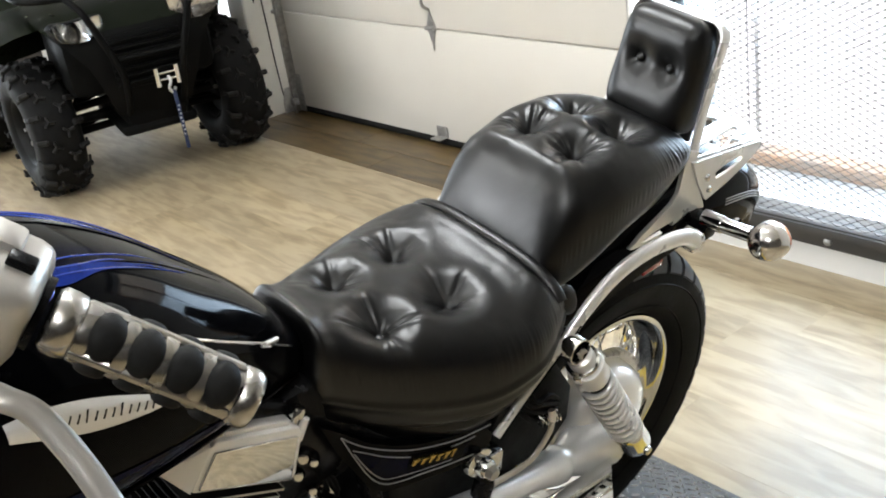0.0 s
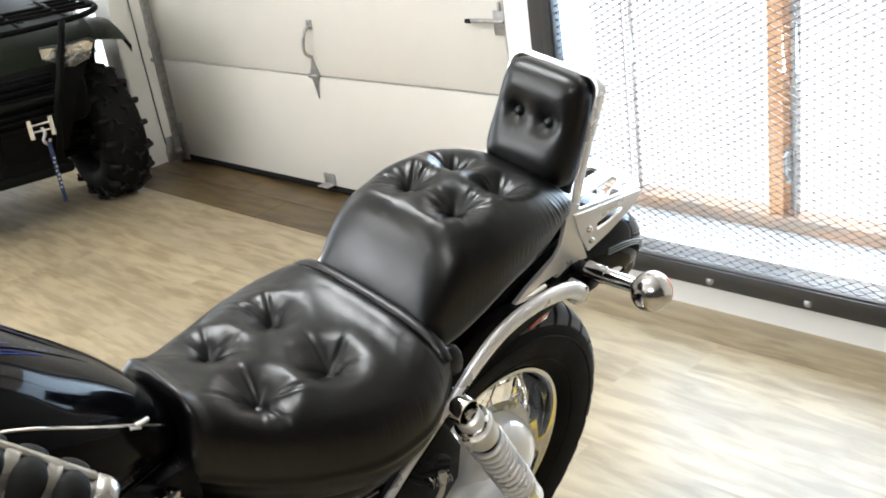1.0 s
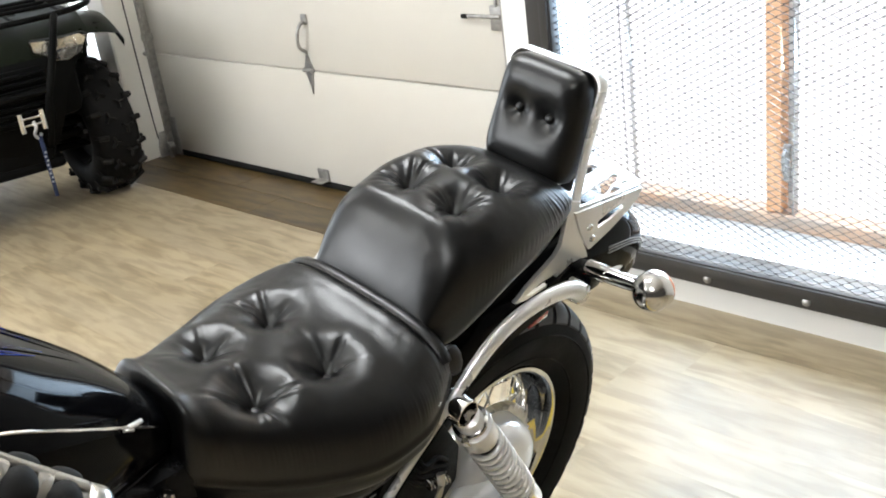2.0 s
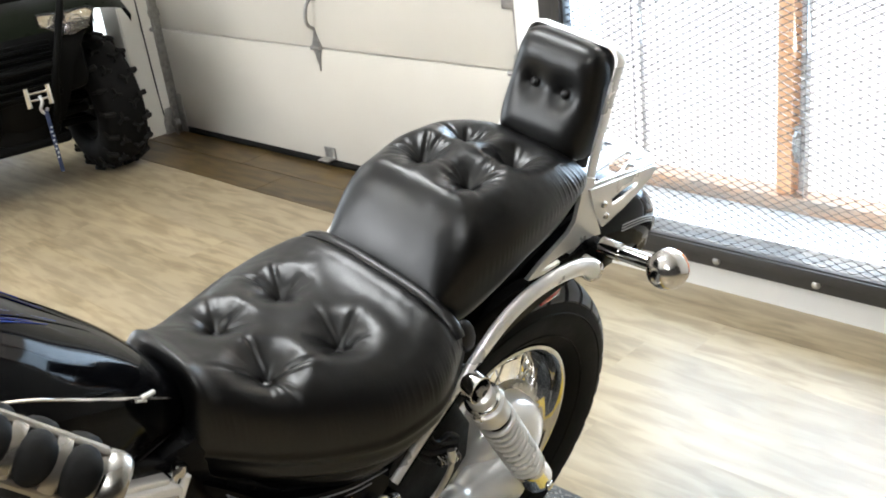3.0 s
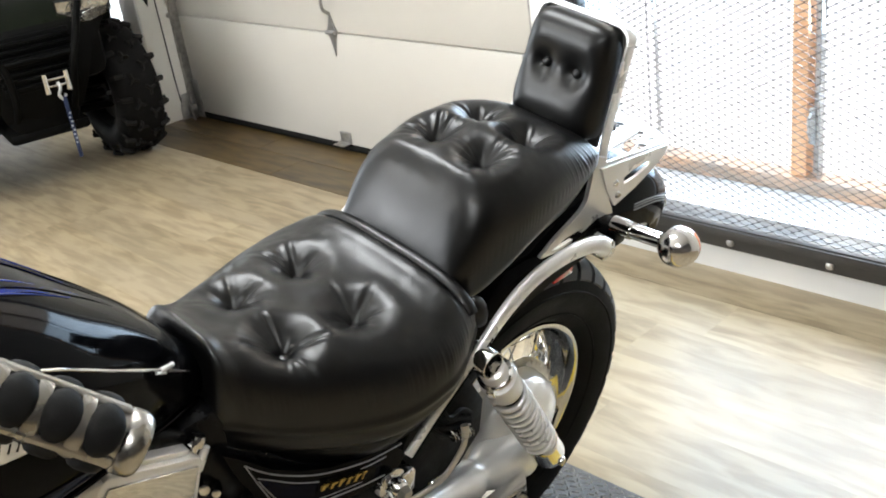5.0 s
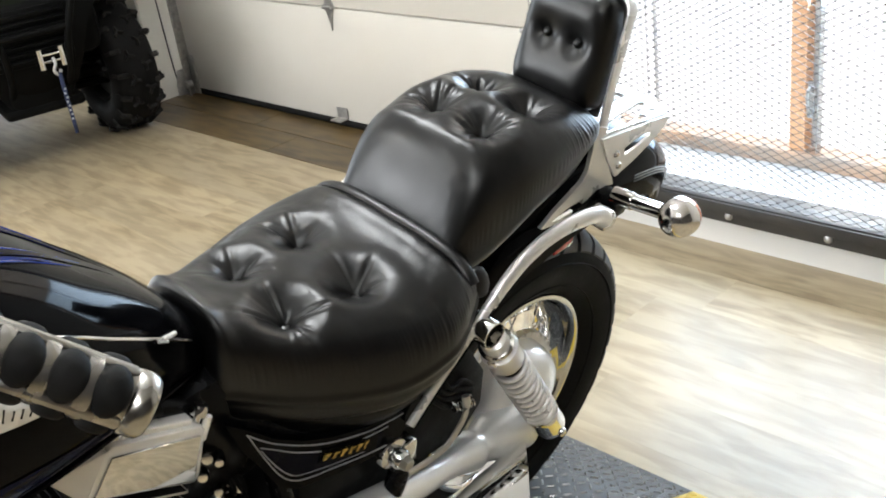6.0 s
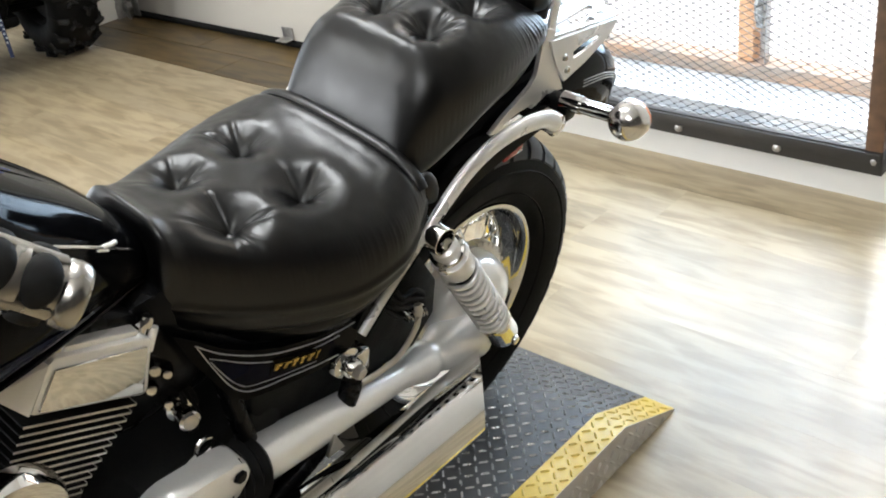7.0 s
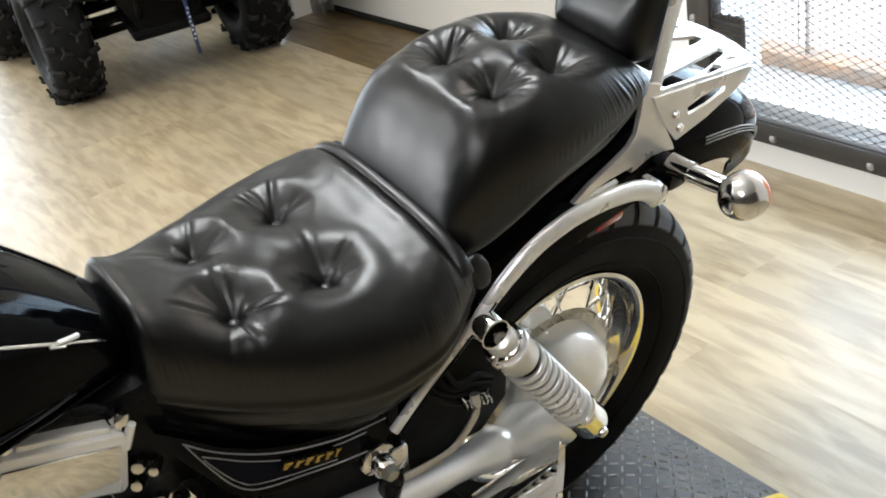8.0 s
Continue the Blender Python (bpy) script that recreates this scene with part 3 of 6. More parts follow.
def platform():
    h, y0, y1, xc, xt, xf = 0.081, -0.275, 0.435, 0.15, 0.325, -2.75
    p = thing("ramp_platform", pose(0, 0, 0), "low grey tread plate platform ramp with yellow edges", "platform ramp")
    yi0, yi1, th = y0 + 0.07, y1 - 0.07, 0.006

    def strip(ya, yb, material, name, lab):
        prof = [(xf, 0.004), (xf + 0.17, h), (xc, h), (xt, 0.004)]
        rows = [[(x, ya, z) for x, z in prof], [(x, yb, z) for x, z in prof]]
        lower = [[(x, ya, z - th) for x, z in prof], [(x, yb, z - th) for x, z in prof]]
        bm = grid_mesh(rows)
        grid_mesh(lower, bm)
        lugs = bmesh.new()
        pitch = 0.0220
        for side, (xa, xb) in enumerate(((xf + 0.19, xc - 0.008), (xc + 0.012, xt - 0.008))):
            slope = math.atan2(h - 0.004, xt - xc)
            mm = None if side == 0 else Matrix.Translation((xc, 0, h)) @ Matrix.Rotation(slope, 4, "Y") @ Matrix.Translation((-xc, 0, -h))
            for i in range(int((xb - xa) / pitch) + 1):
                for j in range(int((yb - ya) / pitch) + 1):
                    x, y = xb - i * pitch, y0 + 0.012 + (round((ya - y0) / pitch) + j) * pitch
                    if y < ya + 0.004 or y > yb - 0.004:
                        continue
                    lug(lugs, x, y, h, radians(45 if (i + j) % 2 else -45), m=mm)
        sheet = part(name, bm, material, p, lab, 30)
        tagged(part("lug_pattern", lugs, LUG if material is PLATE else LUGYELLOW, sheet, "rubbed raised lugs, paler still for painted highlights", 20), kind="stuff")
        return sheet

    strip(yi0, yi1, PLATE, "tread_plate", "dark grey diamond tread plate")
    strip(y0, yi0 - 0.0005, YELLOW, "edge_stripe", "worn yellow safety stripe")
    strip(yi1 + 0.0005, y1, YELLOW, "edge_stripe", "worn yellow safety stripe")
    for y, s in ((y0, -1), (y1, 1)):
        sk = prism([(xf, 0.0), (xt, 0.0), (xt, 0.003), (xc, h - 0.001), (xf + 0.17, h - 0.001), (xf, 0.003)], 0.004, pose(0, y - 0.002 * s, 0, 90, 0, 0))
        if s < 0:
            for i in range(128):
                for j in range(4):
                    x, z = xt - 0.03 - i * 0.0220, 0.010 + j * 0.0220
                    if z < min(h, (xt - x) * h / (xt - xc)) - 0.009:
                        lug(sk, x, z, 0.002, radians(45 if (i + j) % 2 else -45), m=pose(0, y, 0, 90, 0, 0))
        part("side_skirt", sk, PLATESIDE, p, "bare metal tread plate skirt")
    return p


platform()


# ---- the motorcycle: x to its rear, y to its right, z up, from the rear tyre's foot ----
BIKE = pose(-0.028, 0.088, 0.0834) @ pose(0, 0, 0, 0, 0, 0.8) @ pose(0, 0, 0, 14.5, 0, 0)
bike = thing("motorcycle", BIKE, "black and blue cruiser motorcycle with tufted leather seats and chrome trim", "motorcycle")


def creases_of(buttons, count, seed):
    """For each button the folds that run out from it: (angle, length, width, depth)."""
    rnd = random.Random(seed)
    out = []
    for _ in buttons:
        out.append([(2 * math.pi * (k + 0.7 * rnd.random()) / count, 0.030 + 0.034 * rnd.random(), 0.0016 + 0.0014 * rnd.random(), 0.0007 + 0.0028 * rnd.random() ** 2) for k in range(count)])
    return out


def tuft(y, x, buttons, depth, spread, folds):
    """How far the padding is pulled down at (x, y) by its buttons, with the folds that run out from them."""
    d = 0.0
    for (bx, by), fold in zip(buttons, folds):
        dx, dy = x - bx, y - by
        r = math.hypot(dx, dy)
        if r > 0.12:
            continue
        # a steep round hollow, a pit at the button and a faint swelling round it
        d += depth * (0.90 * math.exp(-((r / spread) ** 1.2)) + 0.18 * math.exp(-r / 0.008)) - 0.0034 * math.exp(-(((r - 2.1 * spread) / 0.018) ** 2))
        for a, ln, wd, dp in fold:
            u, v = dx * math.cos(a) + dy * math.sin(a), -dx * math.sin(a) + dy * math.cos(a)
            if 0.004 < u < ln * 1.5:
                w = wd + 0.045 * u
                if abs(v) < 3 * w:
                    d += dp * math.exp(-(((u - 0.55 * ln) / (0.42 * ln)) ** 2)) * (math.exp(-((v / w) ** 2)) - 0.45 * math.exp(-(((abs(v) - 1.7 * w) / w) ** 2)))
    return d


def cushion(name, stations, buttons, folds, boxy, parent, label, na=230, nx=210, roll_front=0.02, roll_back=0.02, side_folds=None, depth=0.028, spread=0.037, lean=None):
    """A padded seat: stations of (x, half width, crown z, hem z); the section is a soft box. The hem tucks under."""
    tw, tz, tb = [[(s[0], s[i]) for s in stations] for i in (1, 2, 3)]
    x0, x1 = stations[0][0], stations[-1][0]
    rows = []
    for i in range(nx + 1):
        t = i / nx
        # ends rounded over
        e0, e1 = min(1.0, t / roll_front), min(1.0, (1 - t) / roll_back)
        sh = math.sqrt(max(0.0, 1 - (1 - e0) ** 2)) * math.sqrt(max(0.0, 1 - (1 - e1) ** 2))
        x = x0 + (x1 - x0) * t
        w, zt, zb = along(tw, x), along(tz, x), along(tb, x)
        w, zt = w * (0.86 + 0.14 * sh), zb + (zt - zb) * (0.12 + 0.88 * sh)
        row = []
        for k in range(na + 1):
            a = math.pi * (-0.10 + 1.20 * k / na)
            ca, sa = math.cos(a), math.sin(a)
            y = -w * math.copysign(abs(ca) ** boxy, ca)
            z = zb + (zt - zb) * math.copysign(abs(sa) ** (boxy * 1.05), sa) * (1 if sa > 0 else 0.42)
            low = max(0.0, min(1.0, (z - zb) / (zt - zb)))
            xx = x + (lean(x, z) if lean else 0.0)
            pull = tuft(y, xx, buttons, depth, spread, folds) * (0.15 + 0.85 * low)
            g = side_folds(xx, z, low) if side_folds else 0.0
            yy = y + math.copysign(g, y) * min(1, abs(ca) * 1.5)
            nz = 0.0020 * noise.noise((x * 16, y * 16, z * 16)) + 0.0006 * noise.noise((x * 60, y * 60, z * 60))
            row.append((xx, yy, z - pull + nz * low))
        rows.append(row)
    bm = grid_mesh(rows)
    ends = [bm.verts.new((sum(c[0] for c in r) / len(r), 0, sum(c[2] for c in r) / len(r))) for r in (rows[0], rows[-1])]
    bm.verts.ensure_lookup_table()
    for k in range(na):
        bm.faces.new((bm.verts[k + 1], bm.verts[k], ends[0]))
        o = nx * (na + 1)
        bm.faces.new((bm.verts[o + k], bm.verts[o + k + 1], ends[1]))
    return part(name, bm, LEATHER, parent, label, 60), (tw, tz, tb)


def button(at, parent, r=0.0085, tilt=(0, 0, 0)):
    b = lathe([(0, 0.0058), (r * 0.5, 0.0052), (r * 0.85, 0.0030), (r, 0.0), (r * 0.8, -0.002), (0, -0.002)], 16, pose(*at) @ pose(0, 0, 0, *tilt))
    return part("button", b, LEATHER, parent, "covered upholstery button")


def crown(tables, x, y, boxy):
    """Height of the padding over (x, y) before tufting."""
    w, zt, zb = (along(t, x) for t in tables)
    ca = min(1.0, abs(y) / w) ** (1 / boxy)
    return zb + (zt - zb) * math.sqrt(1 - ca * ca) ** (boxy * 1.05)


RIDER_BUTTONS = [(-0.384, -0.072), (-0.372, 0.059), (-0.498, -0.067), (-0.488, 0.047)]
RIDER_FOLDS = creases_of(RIDER_BUTTONS, 7, 5)
RIDER = [(-0.612, 0.084, 0.850, 0.735), (-0.597, 0.089, 0.851, 0.728), (-0.572, 0.100, 0.835, 0.715), (-0.53, 0.122, 0.820, 0.698), (-0.46, 0.158, 0.808, 0.685), (-0.39, 0.185, 0.801, 0.683), (-0.32, 0.192, 0.800, 0.695), (-0.285, 0.184, 0.806, 0.706), (-0.268, 0.176, 0.809, 0.714), (-0.256, 0.170, 0.801, 0.724), (-0.240, 0.160, 0.800, 0.735), (-0.226, 0.148, 0.792, 0.748)]


def rider_gathers(x, z, low):
    """Short upright gathers where the top panel is drawn over the side."""
    a = 0.5 + 0.5 * noise.noise((x * 21, 3.1, 0.0))
    return math.exp(-((low - 0.52) / 0.17) ** 2) * 0.0014 * a * (math.sin(x * 420 + 2.2 * math.sin(x * 63)) + 0.5 * math.sin(x * 790 + 1.0)) - 0.004 * math.exp(-((low - 0.10) / 0.05) ** 2)


rider_seat, rider_t = cushion("rider_seat", RIDER, RIDER_BUTTONS, RIDER_FOLDS, 0.62, bike, "tufted black leather rider seat with four buttons", roll_front=0.06, roll_back=0.045, side_folds=rider_gathers, depth=0.036, spread=0.026)
for bx, by in RIDER_BUTTONS:
    button((bx, by, crown(rider_t, bx, by, 0.62) - tuft(by, bx, RIDER_BUTTONS, 0.036, 0.026, RIDER_FOLDS) + 0.0035), rider_seat, 0.0098)

PASSENGER_BUTTONS = [(-0.115, -0.043), (-0.112, 0.050), (-0.022, -0.046), (-0.018, 0.048)]
PASSENGER_FOLDS = creases_of(PASSENGER_BUTTONS, 11, 8)
PASSENGER = [(-0.252, 0.122, 0.890, 0.768), (-0.215, 0.128, 0.912, 0.780), (-0.16, 0.134, 0.920, 0.800), (-0.10, 0.137, 0.927, 0.824), (-0.03, 0.134, 0.923, 0.842), (0.04, 0.122, 0.906, 0.852), (0.105, 0.102, 0.880, 0.856)]


def passenger_gathers(x, z, low):
    """Deep slanting folds at the rear corner, faint ones along the hem."""
    w = math.exp(-((x - 0.040) / 0.040) ** 2) * math.exp(-((low - 0.50) / 0.30) ** 2)
    f = math.sin((x + 0.45 * (z - 0.86)) * 430 + 1.4 * math.sin(x * 95))
    h = math.exp(-((low - 0.22) / 0.12) ** 2) * 0.0004 * math.sin(x * 360 + 2 * math.sin(x * 57))
    return 0.0020 * w * (f - 0.4 * f * f) + h


def riser(x, z):
    """The front face leans back as it rises."""
    f = max(0.0, 1 - (x + 0.250) / 0.16)
    return f * 0.026 * max(0.0, (z - 0.76) / 0.15)


passenger_seat, pass_t = cushion("passenger_seat", PASSENGER, PASSENGER_BUTTONS, PASSENGER_FOLDS, 0.58, bike, "tufted black leather passenger seat with a tall front riser", roll_front=0.20, roll_back=0.09, lean=riser, side_folds=passenger_gathers, depth=0.040, spread=0.026)
for bx, by in PASSENGER_BUTTONS:
    button((bx, by, crown(pass_t, bx, by, 0.58) - tuft(by, bx, PASSENGER_BUTTONS, 0.040, 0.026, PASSENGER_FOLDS) + 0.0035), passenger_seat, 0.0088)

# rolled welt at the back edge of the rider seat, ending in a small ear on each side
wp = [(-0.247, y, crown(rider_t, -0.247, y, 0.62) + 0.002) for y in [0.158 * math.sin(math.pi / 2 * k / 12) for k in range(-12, 13)]]
part("seat_welt", tube(smooth_path(wp, 3), 0.0095, 14, squash=0.55, up=(1, 0, 0)), LEATHER, rider_seat, "padded leather welt between the seats")
for s in (-1, 1):
    ear = lathe([(0, -0.030), (0.009, -0.026), (0.015, -0.014), (0.0165, 0.0), (0.014, 0.013), (0.008, 0.021), (0, 0.024)], 20, pose(-0.226, s * 0.149, 0.757, 10 * s, -18, 0) @ Matrix.Diagonal((1, 0.62, 1, 1)))
    part("seat_ear", ear, LEATHER, rider_seat, "folded leather corner", 60)


def skirt(name, stations, label, parent, material):
    """A band under a seat: stations of (x, half width, top z, bottom z), bulging a little."""
    x0, x1 = stations[0][0], stations[-1][0]
    rows = []
    for k in range(41):
        x = x0 + (x1 - x0) * k / 40
        w, zt, zb = (along([(s[0], s[i]) for s in stations], x) for i in (1, 2, 3))
        half = [(w - 0.016, zb - 0.004), (w - 0.004, zb), (w + 0.002, zb + 0.25 * (zt - zb)), (w + 0.004, (zt + zb) / 2), (w + 0.001, zb + 0.8 * (zt - zb)), (w - 0.006, zt + 0.01)]
        rows.append([(x, -y, z) for y, z in half] + [(x, y, z) for y, z in half[::-1]])
    return part(name, loft(rows), material, parent, label, 60)


skirt("seat_base", [(-0.60, 0.068, 0.735, 0.690), (-0.55, 0.094, 0.702, 0.650), (-0.48, 0.134, 0.688, 0.630), (-0.41, 0.162, 0.684, 0.624), (-0.33, 0.168, 0.694, 0.634), (-0.28, 0.156, 0.706, 0.645), (-0.24, 0.140, 0.730, 0.670)], "glossy black band under the rider seat", bike, BANDVINYL)
skirt("passenger_base", [(-0.235, 0.104, 0.780, 0.735), (-0.19, 0.114, 0.792, 0.752), (-0.12, 0.122, 0.818, 0.776), (-0.05, 0.120, 0.838, 0.792), (0.02, 0.112, 0.848, 0.802), (0.085, 0.094, 0.855, 0.815)], "black padded band under the passenger seat", bike, BANDVINYL)
part("air_box", box((0.17, 0.17, 0.20), (-0.625, 0, 0.675), 0.03, pose(0, 0, 0)), FRAME, bike, "black air box under the seat nose")

# ---- backrest ----
def backrest():
    m = pose(0.134, 0, 0.955) @ pose(0, 0, 0, 0, 13, 0)
    nb = [(0.006, -0.029), (0.006, 0.029)]
    rows = []
    nu, nv = 70, 60
    for i in range(nu + 1):
        u = -1 + 2 * i / nu
        row = []
        for j in range(nv + 1):
            v = -1 + 2 * j / nv
            z, y = 0.092 * u - 0.003, (0.076 + 0.004 * (1 - u)) * v
            # rounded rectangle
            edge = (abs(u) ** 5 + abs(v) ** 5) ** 0.2
            if edge > 1e-6:
                k = max(abs(u), abs(v)) / edge
                z, y = z * (0.15 * 1 + 0.85 * k if edge > 0 else 1), y * (0.15 + 0.85 * k)
            e = max(abs(u), abs(v))
            puff = 0.034 * (1 - e ** 4) ** 0.5
            pull = sum(0.024 * math.exp(-((math.hypot(z - a, y - b) / 0.024) ** 1.2)) for a, b in nb)
            row.append(m @ Vector((-0.012 - puff + pull, y, z)))
        rows.append(row)
    bm = grid_mesh(rows)
    rim = [rows[0][j] for j in range(nv + 1)] + [rows[i][nv] for i in range(1, nu + 1)] + [rows[nu][j] for j in range(nv - 1, -1, -1)] + [rows[i][0] for i in range(nu - 1, 0, -1)]
    grid_mesh([rim, [p + (m.to_3x3() @ Vector((0.018, 0, 0))) for p in rim]], bm, wrap=True)
    bmesh.ops.remove_doubles(bm, verts=bm.verts[:], dist=1e-5)
    pad = part("backrest_pad", bm, LEATHER, bike, "black leather backrest pad with two buttons", 60)
    for a, b in nb:
        button(tuple(m @ Vector((-0.0245, b, a))), pad, 0.0085, (0, -78, 0))
    # flat strap behind the pad, bent down both sides
    out = []
    for k in range(13):
        a = math.pi / 2 * k / 12
        out.append((-0.064 - 0.024 * math.cos(a), 0.069 + 0.024 * math.sin(a)))
    leg = [(-0.0955, -0.116), (-0.0925, -0.080), (-0.0905, -0.045), (-0.0885, 0.02)]
    outer = leg + out + [(-y, z) for y, z in out[::-1]] + [(-y, z) for y, z in leg[::-1]]
    st = bmesh.new()
    inner = [(y * 0.945, (z if z < 0.03 else z - 0.005)) for y, z in outer]
    for (ya, za), (yb, zb), (yc, zc), (yd, zd) in zip(outer, outer[1:], inner[1:], inner):
        q = [m @ Vector((dx, y, z)) for dx in (-0.002, 0.020) for y, z in ((ya, za), (yb, zb), (yc, zc), (yd, zd))]
        vs = [st.verts.new(p) for p in q]
        for f in ((0, 1, 2, 3), (7, 6, 5, 4), (0, 4, 5, 1), (3, 2, 6, 7)):
            st.faces.new([vs[i] for i in f])
    bmesh.ops.remove_doubles(st, verts=st.verts[:], dist=1e-5)
    bmesh.ops.bevel(st, geom=[e for e in st.edges if len(e.link_faces) == 2 and e.calc_face_angle(0) > 1.2], offset=0.0012, segments=2, affect="EDGES", profile=0.5)
    bar = part("sissy_bar", st, SATIN, bike, "bright polished backrest hoop")
    part("hoop_panel", box((0.008, 0.158, 0.19), (0.010, 0, -0.005), 0.003, m), BLACKSTEEL, bar, "black backing board")
    side = [(0.0860, 0.862), (0.0850, 0.818), (0.0812, 0.785), (0.0687, 0.770), (0.0416, 0.7576), (0.003, 0.7415), (-0.0255, 0.7240), (-0.020, 0.7215), (0.010, 0.7165), (0.085, 0.7180), (0.094, 0.7290), (0.118, 0.7360), (0.163, 0.7275), (0.158, 0.7394), (0.1347, 0.7788), (0.122, 0.8106), (0.1175, 0.8420), (0.1190, 0.848)]
    slot = [(0.000, 0.7265), (0.040, 0.7335), (0.082, 0.7345), (0.078, 0.7225), (0.020, 0.7215)]
    for s in (-1, 1):
        p = pierced(side if s < 0 else [q for q in side if q[1] < 0.83], [slot], 0.007, lambda x, z, h, s=s: Vector((x, s * 0.0985 + h, z)))
        part("side_plate", p, SATIN, bar, "polished side plate with a slot")
    return bar


backrest()


def luggage_rack():
    """One bent sheet: a sloping slotted top and a slotted flange down each side."""
    top = lambda x, y, h: Vector((x, y, 0.8385 - 0.188 * (x - 0.10) + h))
    near = [(0.100, -0.1005), (0.318, -0.0895), (0.332, -0.082), (0.343, -0.065), (0.352, -0.035), (0.355, 0.0)]
    outline = near + [(x, -y) for x, y in near[-2::-1]]
    half = [
        [(0.125, -0.088), (0.160, -0.070), (0.285, -0.043), (0.312, -0.037), (0.317, -0.043), (0.300, -0.056), (0.228, -0.082), (0.195, -0.0915), (0.135, -0.095)],
        [(0.219, -0.0890), (0.228, -0.0920), (0.262, -0.0870), (0.266, -0.0800), (0.260, -0.0725), (0.252, -0.0740)],
        [(0.286, -0.0730), (0.308, -0.0740), (0.311, -0.0690), (0.305, -0.0650), (0.290, -0.0665)],
    ]
    slots = half + [[(x, -y) for x, y in h] for h in half] + [[(0.140, -0.028), (0.250, -0.021), (0.312, -0.008), (0.316, 0.0), (0.312, 0.008), (0.250, 0.021), (0.140, 0.028)]]
    rack = part("luggage_rack", pierced(outline, slots, 0.006, top), SATIN, bike, "polished slotted luggage rack")
    flange = [(0.101, 0.8365), (0.110, 0.819), (0.129, 0.785), (0.155, 0.752), (0.163, 0.742), (0.225, 0.751), (0.277, 0.765), (0.309, 0.779), (0.319, 0.790), (0.318, 0.7960)]
    hole = [(0.182, 0.775), (0.178, 0.789), (0.208, 0.793), (0.258, 0.790), (0.263, 0.785), (0.258, 0.780), (0.222, 0.774)]
    for s in (-1, 1):
        on = lambda x, z, h, s=s: Vector((x, s * (0.1035 - 0.060 * (x - 0.12)) + h, z))
        part("rack_flange", pierced(flange, [hole], 0.005, on), SATIN, rack, "slotted side flange")
        for bx, bz in ((0.152, 0.790), (0.165, 0.763)):
            part("rack_bolt", lathe([(0, 0.0045), (0.0045, 0.004), (0.0065, 0.0), (0, 0)], 12, pose(bx, s * (0.1065 - 0.060 * (bx - 0.12)), bz) @ pose(0, 0, 0, 90 if s < 0 else -90, 0, 0)), CHROME, rack, "small chrome bolt")
    return rack


luggage_rack()


